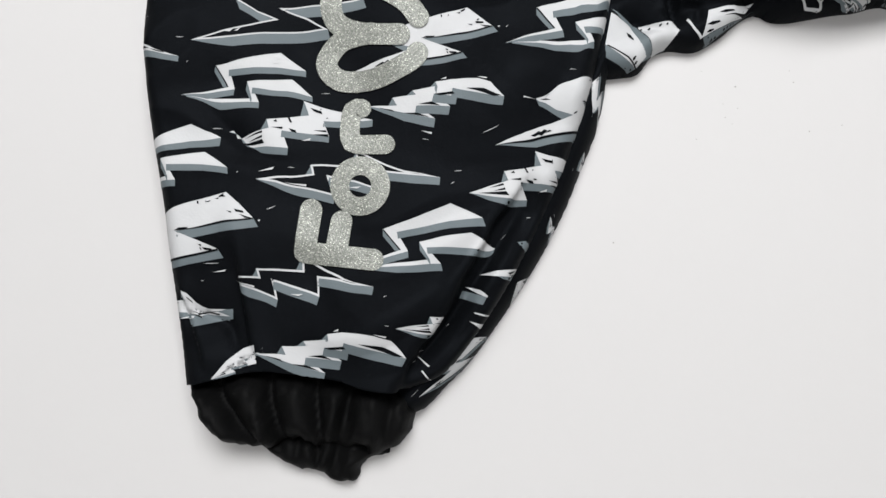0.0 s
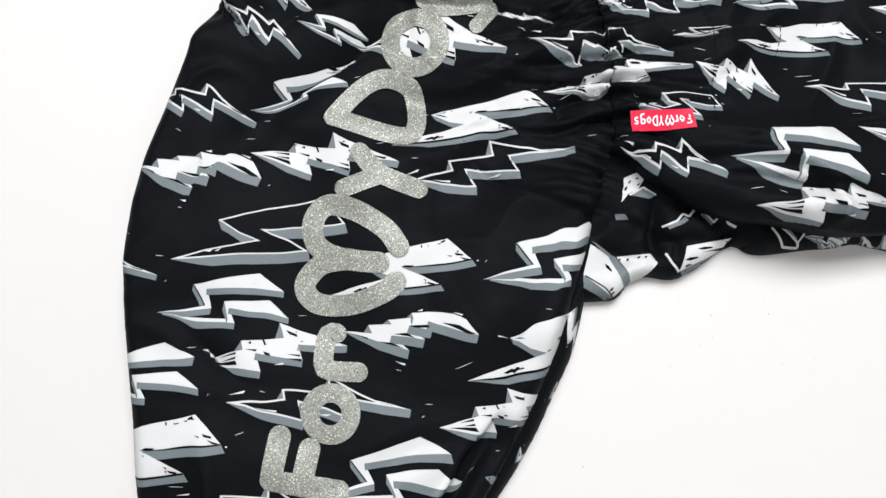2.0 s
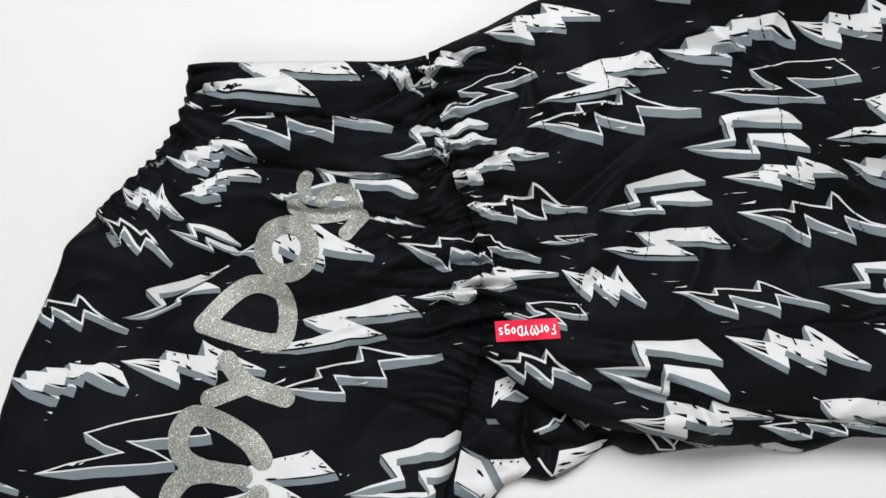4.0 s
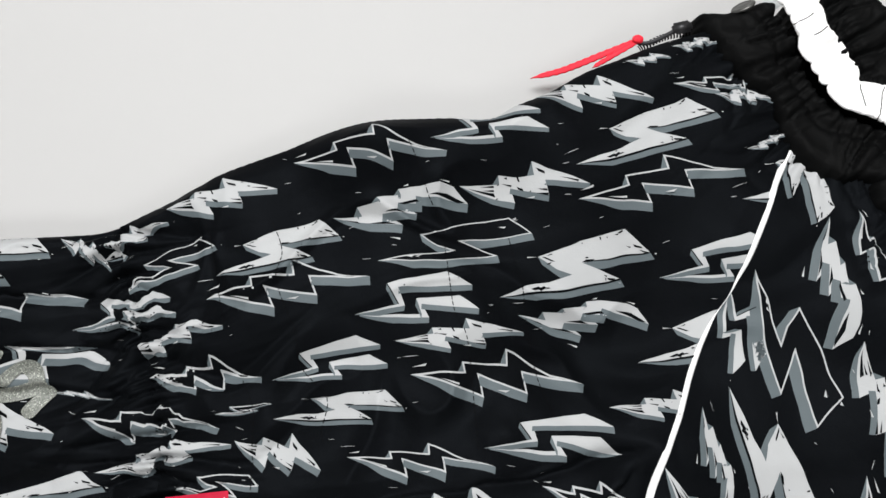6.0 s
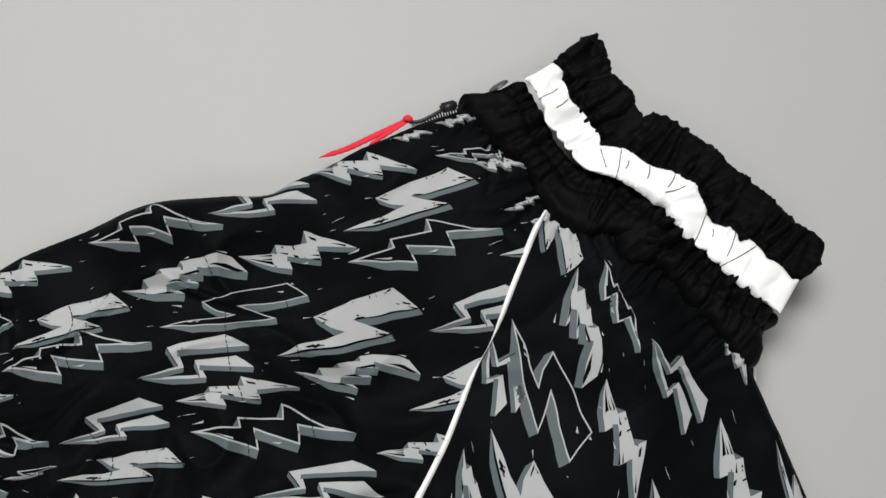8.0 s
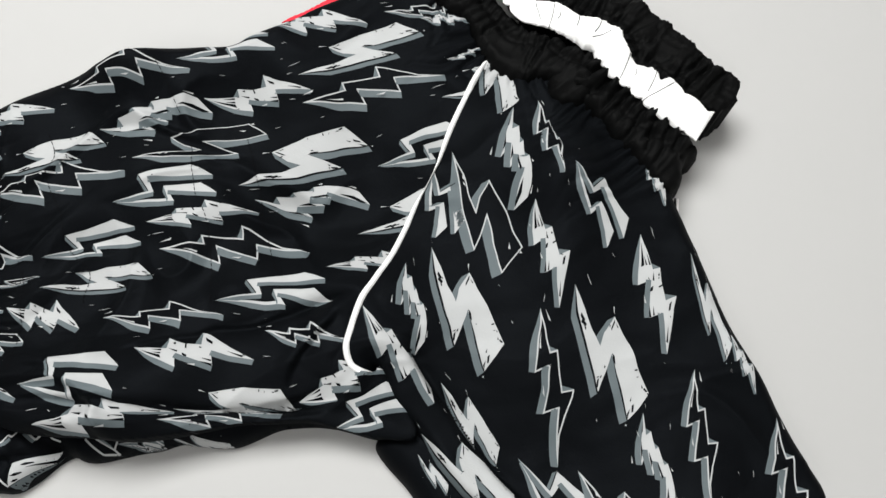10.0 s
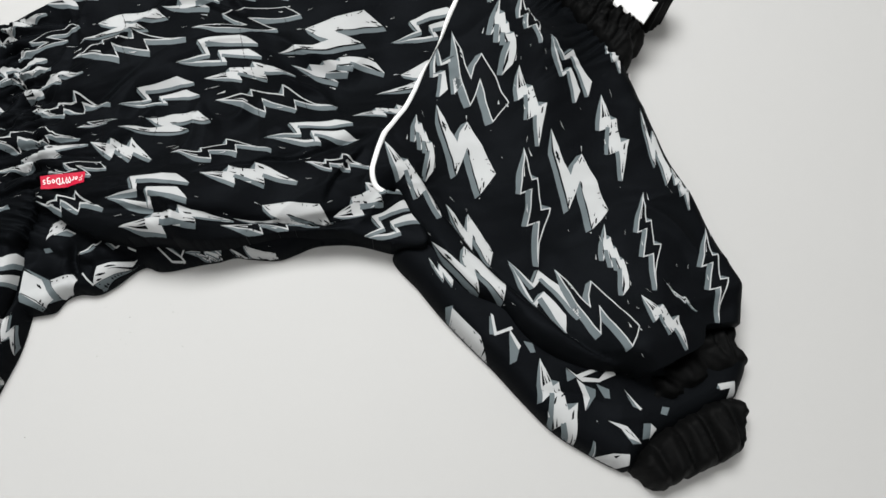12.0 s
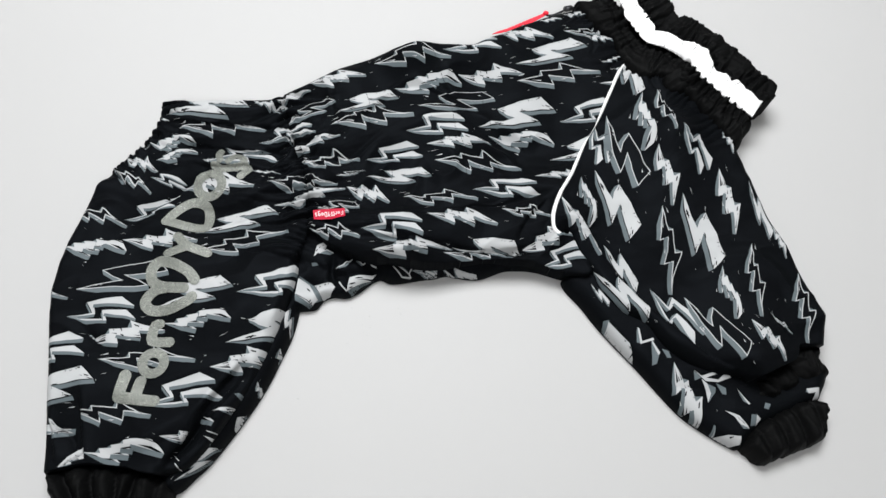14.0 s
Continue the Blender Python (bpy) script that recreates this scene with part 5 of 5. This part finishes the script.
bolt(hind, "comb", (-0.0345, 0.2212), (0.0080, 0.2329), 1.3)
bolt(hind, "comb", (-0.0225, 0.2058), (0.0119, 0.2234), 1.2)
bolt(hind, "zig", (-0.0583, 0.1875), (-0.0193, 0.1742), 1.3)
bolt(hind, "chev", (-0.0234, 0.1873), (0.0081, 0.1894), 0.7)
bolt(hind, "jag", (-0.0532, 0.2031), (-0.0193, 0.1969), 1.4)
bolt(hind, "bold", (-0.0098, 0.1720), (0.0079, 0.1780), 0.9)
bolt(hind, "jag", (0.0173, 0.2184), (0.0347, 0.2182), 0.7)
bolt(hind, "jag", (0.0602, 0.2201), (0.0945, 0.2221), 0.35)
bolt(hind, "bold", (-0.0333, 0.2494), (-0.0230, 0.2483), 0.7)
bolt(hind, "zig", (-0.0331, 0.2215), (-0.0456, 0.2142), 0.9)
bolt(body, "zig", (0.0837, 0.2093), (0.1525, 0.2183), 0.9)
bolt(body, "jag", (0.0985, 0.1852), (0.1613, 0.2133), 0.6)
bolt(body, "chev", (0.0641, 0.2512), (0.1171, 0.2690), 0.7)
bolt(body, "jag", (0.0985, 0.3186), (0.1519, 0.3402), 1.1)
bolt(body, "zig", (0.1569, 0.3551), (0.2325, 0.3744))
bolt(body, "comb", (0.1828, 0.3306), (0.2482, 0.3527), 1.1)
bolt(body, "bold", (0.1316, 0.2897), (0.1881, 0.3233), 0.95)
bolt(body, "hollow", (0.2102, 0.3133), (0.2833, 0.3451), 0.8)
bolt(body, "zig", (0.1300, 0.2785), (0.2085, 0.3047), 1.1)
bolt(body, "chev", (0.2046, 0.2849), (0.2640, 0.3016))
bolt(body, "bold", (0.2736, 0.3104), (0.3464, 0.3500))
bolt(body, "jag", (0.2266, 0.2775), (0.2897, 0.2949), 0.8)
bolt(body, "comb", (0.2848, 0.3032), (0.3528, 0.3142))
bolt(body, "chev", (0.1723, 0.2467), (0.2258, 0.2663), 0.85)
bolt(body, "zig", (0.2374, 0.2626), (0.3241, 0.2766), 1.1)
bolt(body, "bold", (0.1783, 0.2284), (0.2371, 0.2469), 0.8)
bolt(body, "zig", (0.1131, 0.2351), (0.1669, 0.2481), 1.3)
bolt(body, "hollow", (0.1488, 0.2246), (0.1756, 0.2352), 0.6)
bolt(body, "jag", (0.1622, 0.2152), (0.2058, 0.2100), 1.5)
bolt(body, "zig", (0.2161, 0.2183), (0.2870, 0.2301), 0.75)
bolt(body, "chev", (0.2803, 0.2366), (0.3438, 0.2498), 0.75)
bolt(body, "zig", (0.1381, 0.1668), (0.1865, 0.1685), 1.2)
bolt(body, "chev", (0.1852, 0.1742), (0.2436, 0.1782), 1.05)
bolt(body, "jag", (0.2417, 0.2024), (0.3097, 0.2065), 1.05)
bolt(body, "jag", (0.2015, 0.1543), (0.2724, 0.1723), 0.9, ((0, 1),))
bolt(body, "bold", (0.2712, 0.1753), (0.3364, 0.1878), 0.8)
bolt(body, "chev", (0.2232, 0.3784), (0.2804, 0.3975), 0.9)
bolt(body, "jag", (0.2676, 0.4175), (0.3328, 0.4290))
bolt(body, "bold", (0.2983, 0.3821), (0.3657, 0.4285), 0.9)
bolt(body, "jag", (0.2425, 0.3595), (0.3072, 0.3751))
bolt(body, "zig", (0.3031, 0.3664), (0.3870, 0.4032))
bolt(body, "chev", (0.3538, 0.3377), (0.4112, 0.3550), 0.9)
bolt(body, "bold", (0.3503, 0.2928), (0.4204, 0.3298))
bolt(body, "jag", (0.3368, 0.2675), (0.3957, 0.2797), 0.8)
bolt(body, "zig", (0.3414, 0.4398), (0.3986, 0.4531), 0.8)
bolt(body, "jag", (0.3636, 0.4385), (0.3974, 0.4422), 1.1)
bolt(body, "jag", (0.3864, 0.4135), (0.4106, 0.4283), 0.7)
bolt(body, "bold", (0.3877, 0.3855), (0.4627, 0.4261))
bolt(body, "zig", (0.3112, 0.2216), (0.3589, 0.2264), 0.9)
bolt(body, "jag", (0.3358, 0.1933), (0.3816, 0.2137), 1.1)
bolt(body, "zig", (0.2655, 0.1643), (0.3298, 0.1777), 0.9, ((0, 1),))
bolt(body, "chev", (0.3570, 0.1749), (0.4016, 0.1961), 1.1)
bolt(body, "hollow", (0.0862, 0.2742), (0.1277, 0.3053), 0.9)
bolt(body, "jag", (0.0946, 0.2444), (0.1430, 0.2684), 0.9)
bolt(body, "hollow", (0.1379, 0.1882), (0.1789, 0.1965), 0.8)
bolt(body, "jag", (0.0656, 0.2864), (0.1009, 0.3131), 0.9)
bolt(body, "jag", (0.3139, 0.4464), (0.3374, 0.4523))
bolt(body, "jag", (0.3370, 0.4601), (0.3621, 0.4701))
bolt(body, "bold", (0.1503, 0.1398), (0.1641, 0.1539))
bolt(front, "comb", (0.4312, 0.3863), (0.4405, 0.3175))
bolt(front, "zig", (0.4465, 0.3925), (0.4652, 0.3387), 0.85)
bolt(front, "hollow", (0.3991, 0.3505), (0.4388, 0.2784), 1.1)
bolt(front, "jag", (0.4513, 0.3240), (0.4744, 0.2628))
bolt(front, "chev", (0.4722, 0.3473), (0.4975, 0.3023), 1.15)
bolt(front, "bold", (0.3959, 0.2897), (0.4361, 0.2204), 1.15)
bolt(front, "comb", (0.3825, 0.2765), (0.3976, 0.2260))
bolt(front, "jag", (0.3645, 0.2450), (0.4105, 0.1984), 1.0, ((0, -1),))
bolt(front, "zig", (0.4635, 0.2611), (0.4839, 0.1769), 0.95)
bolt(front, "bold", (0.4807, 0.2769), (0.5172, 0.2058), 1.15)
bolt(front, "jag", (0.5161, 0.3141), (0.5359, 0.2452))
bolt(front, "bold", (0.5454, 0.3072), (0.5675, 0.2468), 0.5)
bolt(front, "jag", (0.5695, 0.2618), (0.5856, 0.2311), 0.8)
bolt(front, "zig", (0.5500, 0.2393), (0.5615, 0.1655), 0.85)
bolt(front, "comb", (0.5250, 0.2115), (0.5399, 0.1593))
bolt(front, "zig", (0.5971, 0.2202), (0.6079, 0.1498))
bolt(front, "bold", (0.4069, 0.1822), (0.4613, 0.1452), 0.95, ((0, -1),))
bolt(front, "bold", (0.4143, 0.2141), (0.4502, 0.1726), 0.7, ((0, 1),))
bolt(front, "chev", (0.4609, 0.1771), (0.5064, 0.1300), 0.95, ((0, 1),))
bolt(front, "hollow", (0.4945, 0.1765), (0.5448, 0.1218), 1.05, ((0, 1),))
bolt(front, "jag", (0.5516, 0.1611), (0.5833, 0.1265), 1.3)
bolt(front, "chev", (0.3878, 0.3414), (0.3975, 0.2964), 1.2)
bolt(front, "zig", (0.5675, 0.1722), (0.5919, 0.1563), 0.6)
bolt(front, "jag", (0.5152, 0.3615), (0.5302, 0.3347))
bolt(front, "bold", (0.4056, 0.4434), (0.4251, 0.3806))
bolt(front, "jag", (0.4602, 0.4071), (0.4819, 0.3998))
bolt(far_front, "jag", (0.4901, 0.1127), (0.5212, 0.0520), 1.1)
bolt(far_front, "bold", (0.4060, 0.1714), (0.4255, 0.1531), 0.8)
bolt(belly, "chev", (0.2388, 0.1541), (0.2636, 0.1554), 0.9)
bolt(belly, "bold", (0.2651, 0.1623), (0.3032, 0.1572), 0.7)
bolt(belly, "zig", (0.2438, 0.1555), (0.2727, 0.1486))
bolt(belly, "bold", (0.3678, 0.1845), (0.3896, 0.1684))
bolt(inner_hind, "bold", (0.1433, 0.0661), (0.1374, 0.0913), 0.9)
bolt(inner_hind, "jag", (0.1374, 0.0540), (0.1421, 0.0321), 1.2)
bolt(inner_hind, "jag", (0.1271, 0.0199), (0.1345, 0.0034), 1.2)
bolt(inner_hind, "bold", (0.1217, -0.0368), (0.1233, -0.0101))
bolt(inner_hind, "bold", (0.0832, -0.0737), (0.1092, -0.0414), 0.7)

# loose flecks of paint between the motifs
for sheet, polys in FLECKS.items():
    tagged(drape(sheet, [(polys, WHITE, 0.00044)], "print_flecks", sheet.ob), "small white flecks of the print", kind="stuff")


def stroke(points, width):
    """A brush line as a row of four-sided pieces."""
    out = []
    for a, b in zip(points[:-1], points[1:]):
        a, b = np.array(a), np.array(b)
        n = np.array([-(b - a)[1], (b - a)[0]]) / np.hypot(*(b - a)) * width / 2
        out.append(np.array([a - n, b - n, b + n, a + n]))
    return out


def print_piece(sheet, white=(), grey=(), ink=()):
    """A part of a motif that the gathers of the cloth leave in sight."""
    flat = lambda some: [np.array(q) for q in some]
    drape(sheet, [(flat(white), WHITE, 0.00016), (flat(grey), GREY, 0.0001), (flat(ink), INK, 0.0003)], "lightning_print", sheet.ob)


# prints gathered together on the belly
print_piece(belly, [[(0.146, 0.1569), (0.152, 0.1613), (0.1565, 0.1624), (0.1539, 0.1532), (0.1492, 0.1492), (0.1467, 0.1443)]] + stroke([(0.150, 0.149), (0.1562, 0.1548), (0.163, 0.1527)], 0.0009),
            [[(0.150, 0.149), (0.1562, 0.1548), (0.163, 0.1527), (0.1603, 0.150)]],
            [sliver(0.149, 0.1555, 0.0022, 1.1, 0.0005), sliver(0.1475, 0.1515, 0.0028, 1.2, 0.0006), sliver(0.152, 0.158, 0.0018, 0.4, 0.0004), sliver(0.1535, 0.1555, 0.002, 1.0, 0.0004)])
print_piece(belly, [[(0.1375, 0.1215), (0.1482, 0.1183), (0.1593, 0.1061), (0.1555, 0.0995), (0.1380, 0.1065)], [(0.1528, 0.1195), (0.168, 0.1248), (0.1723, 0.1213), (0.1678, 0.1111), (0.1628, 0.1084)]],
            [[(0.1375, 0.1232), (0.1522, 0.1193), (0.1628, 0.1084), (0.1580, 0.1030), (0.1494, 0.1166)], [(0.1380, 0.1066), (0.1564, 0.1003), (0.1527, 0.0976), (0.1390, 0.1006)]],
            stroke([(0.139, 0.1064), (0.150, 0.103), (0.156, 0.0995)], 0.0006) + [sliver(0.149, 0.113, 0.005, -0.6, 0.0008), sliver(0.1545, 0.1185, 0.0014, 1.0, 0.0006), sliver(0.158, 0.1192, 0.0016, 1.2, 0.0006), sliver(0.1625, 0.1215, 0.0016, 0.9, 0.0005), sliver(0.1655, 0.1225, 0.0014, 1.0, 0.0005), sliver(0.153, 0.103, 0.0025, 1.2, 0.0006), sliver(0.1545, 0.1015, 0.002, 1.2, 0.0005)])
print_piece(belly, [[(0.1834, 0.1324), (0.2063, 0.1428), (0.2037, 0.1376), (0.1909, 0.1312), (0.2033, 0.1358), (0.1887, 0.1243), (0.1835, 0.1196)]] + stroke([(0.1745, 0.1265), (0.1790, 0.1225), (0.1835, 0.1196)], 0.0011),
            [[(0.1842, 0.1199), (0.1894, 0.1246), (0.204, 0.1361), (0.2077, 0.1402), (0.1943, 0.1259), (0.188, 0.118)]],
            [sliver(0.187, 0.127, 0.007, 0.45, 0.0008), sliver(0.192, 0.1335, 0.008, 0.35, 0.0007), sliver(0.1865, 0.1235, 0.004, 0.6, 0.0006)])
print_piece(belly, stroke([(0.1693, 0.1382), (0.1754, 0.1428), (0.1773, 0.1467), (0.1803, 0.1461), (0.1832, 0.1517), (0.1897, 0.1485), (0.193, 0.1465), (0.1967, 0.1523), (0.201, 0.1485), (0.2055, 0.1477)], 0.0010),
            stroke([(0.1715, 0.1385), (0.1775, 0.1425), (0.1795, 0.1450)], 0.0022) + stroke([(0.1860, 0.1490), (0.1925, 0.1455)], 0.0020))
print_piece(belly, stroke([(0.2208, 0.1512), (0.2309, 0.1443), (0.2392, 0.1458), (0.2369, 0.1479)], 0.0011) + stroke([(0.215, 0.1535), (0.222, 0.1541), (0.2369, 0.1479), (0.2389, 0.1556)], 0.0009) + stroke([(0.2511, 0.1575), (0.2553, 0.158), (0.2624, 0.1546)], 0.0008),
            [[(0.225, 0.1525), (0.2369, 0.1479), (0.235, 0.1500), (0.229, 0.1530)], [(0.252, 0.1572), (0.2553, 0.158), (0.2624, 0.1546), (0.2592, 0.1532)], [(0.1455, 0.1385), (0.1500, 0.1395), (0.1525, 0.1375), (0.1470, 0.1360)]])

# parts of prints beside the creases of the hind leg
print_piece(hind, [[(-0.0294, -0.0536), (-0.0102, -0.0502), (-0.0266, -0.0581)]], [[(-0.0266, -0.0581), (-0.0102, -0.0502), (-0.0072, -0.0494), (-0.0067, -0.0541), (-0.0246, -0.0612)]], [[(-0.0229, -0.0546), (-0.0122, -0.0512), (-0.0222, -0.0553)]])
print_piece(hind, [[(-0.0102, -0.0819), (-0.0051, -0.0726), (0.0009, -0.0659), (0.0060, -0.0630), (0.0084, -0.0712), (-0.0019, -0.0759)]], [], [])
print_piece(hind, [[(0.0993, -0.0129), (0.1064, -0.0094), (0.1192, -0.0061), (0.1162, -0.0106)]], [[(0.1069, -0.0119), (0.1162, -0.0106), (0.1158, -0.0130), (0.1097, -0.0126)]], [[(0.1112, -0.0095), (0.1163, -0.0074), (0.1126, -0.0102)], [(0.1141, -0.0102), (0.1170, -0.0083), (0.1150, -0.0106)]])
print_piece(hind, [[(0.0939, -0.0194), (0.1008, -0.0195), (0.1045, -0.0214), (0.1044, -0.0222), (0.0999, -0.0213)]], [[(0.0930, -0.0214), (0.1043, -0.0219), (0.1031, -0.0258), (0.0923, -0.0250)]], [])
print_piece(hind, [[(0.0998, -0.0298), (0.1078, -0.0302), (0.1076, -0.0310), (0.1005, -0.0305)], [(0.0987, -0.0343), (0.1060, -0.0349), (0.1053, -0.0376), (0.1022, -0.0358)]], [], [])
print_piece(hind, [[(0.0788, -0.0549), (0.0795, -0.0550), (0.0851, -0.0576), (0.0844, -0.0582)], [(0.0817, -0.0606), (0.0822, -0.0602), (0.0878, -0.0650), (0.0872, -0.0656)]], [], [])
print_piece(hind, [[(0.0775, -0.0708), (0.0897, -0.0652), (0.0870, -0.0701), (0.0838, -0.0750)]], [], [])
print_piece(hind, [[(0.1026, -0.0438), (0.1017, -0.0497), (0.0959, -0.0601), (0.0909, -0.0690), (0.0887, -0.0656), (0.0956, -0.0568), (0.0992, -0.0495)]], [[(0.1039, -0.0388), (0.1022, -0.0444), (0.1037, -0.0441), (0.1051, -0.0408)]], [])
print_piece(hind, [], [[(0.1133, 0.0051), (0.1172, 0.0064), (0.1219, 0.0041), (0.1206, -0.0001)]], [])

# parts of prints on the far front leg, between its folds
print_piece(far_front, [[(0.4277, 0.1389), (0.4342, 0.1337), (0.4493, 0.1220), (0.4603, 0.0998), (0.4542, 0.1008), (0.4356, 0.1152), (0.4278, 0.1256)]], [[(0.4232, 0.1389), (0.4282, 0.1403), (0.4293, 0.1258), (0.4257, 0.1272)]], [[(0.4488, 0.1202), (0.4509, 0.1189), (0.4509, 0.1169)], [(0.4532, 0.1162), (0.4551, 0.1142), (0.4524, 0.1100)], [(0.4551, 0.1066), (0.4572, 0.1046), (0.4562, 0.1030)], [(0.4443, 0.1253), (0.4462, 0.1229), (0.4446, 0.1236)]])
print_piece(far_front, [[(0.4542, 0.1381), (0.4562, 0.1372), (0.4599, 0.1258), (0.4693, 0.1311), (0.4707, 0.1293), (0.4586, 0.1229)], [(0.4675, 0.1301), (0.4773, 0.1186), (0.4760, 0.1157), (0.4692, 0.1256)]], [[(0.4536, 0.1360), (0.4552, 0.1363), (0.4589, 0.1237), (0.4551, 0.1236)], [(0.4682, 0.1270), (0.4766, 0.1173), (0.4753, 0.1078), (0.4712, 0.1051)], [(0.4784, 0.1223), (0.4847, 0.1216), (0.4876, 0.1158), (0.4842, 0.1150)]], [])
print_piece(far_front, [[(0.5083, 0.1080), (0.5159, 0.1042), (0.5250, 0.1090), (0.5226, 0.1126), (0.5282, 0.1079), (0.5178, 0.1020)], [(0.5161, 0.1032), (0.5311, 0.1037), (0.5374, 0.1126), (0.5423, 0.1079), (0.5315, 0.1016), (0.5203, 0.1005)], [(0.5163, 0.1018), (0.5221, 0.0986), (0.5272, 0.0910), (0.5244, 0.0818), (0.5224, 0.0922)]], [[(0.5084, 0.1073), (0.5161, 0.1028), (0.5106, 0.0992)], [(0.5221, 0.0986), (0.5300, 0.0967), (0.5306, 0.0925), (0.5251, 0.0822), (0.5272, 0.0910)], [(0.5298, 0.1003), (0.5389, 0.0979), (0.5401, 0.0921), (0.5365, 0.0920)], [(0.5246, 0.1125), (0.5288, 0.1119), (0.5290, 0.1073)]], [])
print_piece(far_front, [[(0.5487, 0.0996), (0.5613, 0.0882), (0.5601, 0.0868)]], [[(0.5504, 0.0965), (0.5601, 0.0872), (0.5553, 0.0889)], [(0.5750, 0.0917), (0.5799, 0.0916), (0.5783, 0.0862), (0.5740, 0.0867)]], [])
print_piece(far_front, [[(0.5395, 0.0774), (0.5521, 0.0754), (0.5629, 0.0658), (0.5537, 0.0680), (0.5486, 0.0731)], [(0.5679, 0.0795), (0.5726, 0.0768), (0.5687, 0.0698)]], [[(0.5486, 0.0724), (0.5537, 0.0680), (0.5629, 0.0658), (0.5566, 0.0644)], [(0.5628, 0.0787), (0.5679, 0.0795), (0.5685, 0.0704), (0.5632, 0.0684)]], [[(0.5503, 0.0741), (0.5562, 0.0698), (0.5516, 0.0724)], [(0.5543, 0.0721), (0.5586, 0.0680), (0.5555, 0.0701)]])
print_piece(far_front, [[(0.5324, 0.0638), (0.5344, 0.0537), (0.5449, 0.0572), (0.5553, 0.0578), (0.5566, 0.0512), (0.5436, 0.0459), (0.5361, 0.0491)]], [[(0.5313, 0.0637), (0.5330, 0.0625), (0.5369, 0.0492), (0.5316, 0.0526)]], [[(0.5457, 0.0556), (0.5495, 0.0567), (0.5474, 0.0545)]])
print_piece(far_front, [[(0.6120, 0.1122), (0.6239, 0.1159), (0.6268, 0.1050), (0.6209, 0.1045), (0.6210, 0.1109), (0.6143, 0.1084)]], [[(0.6120, 0.1118), (0.6151, 0.1089), (0.6114, 0.1090)]], [])
print_piece(far_front, [[(0.4721, 0.0907), (0.4733, 0.0905), (0.4802, 0.0845), (0.4787, 0.0846)]], [], [])
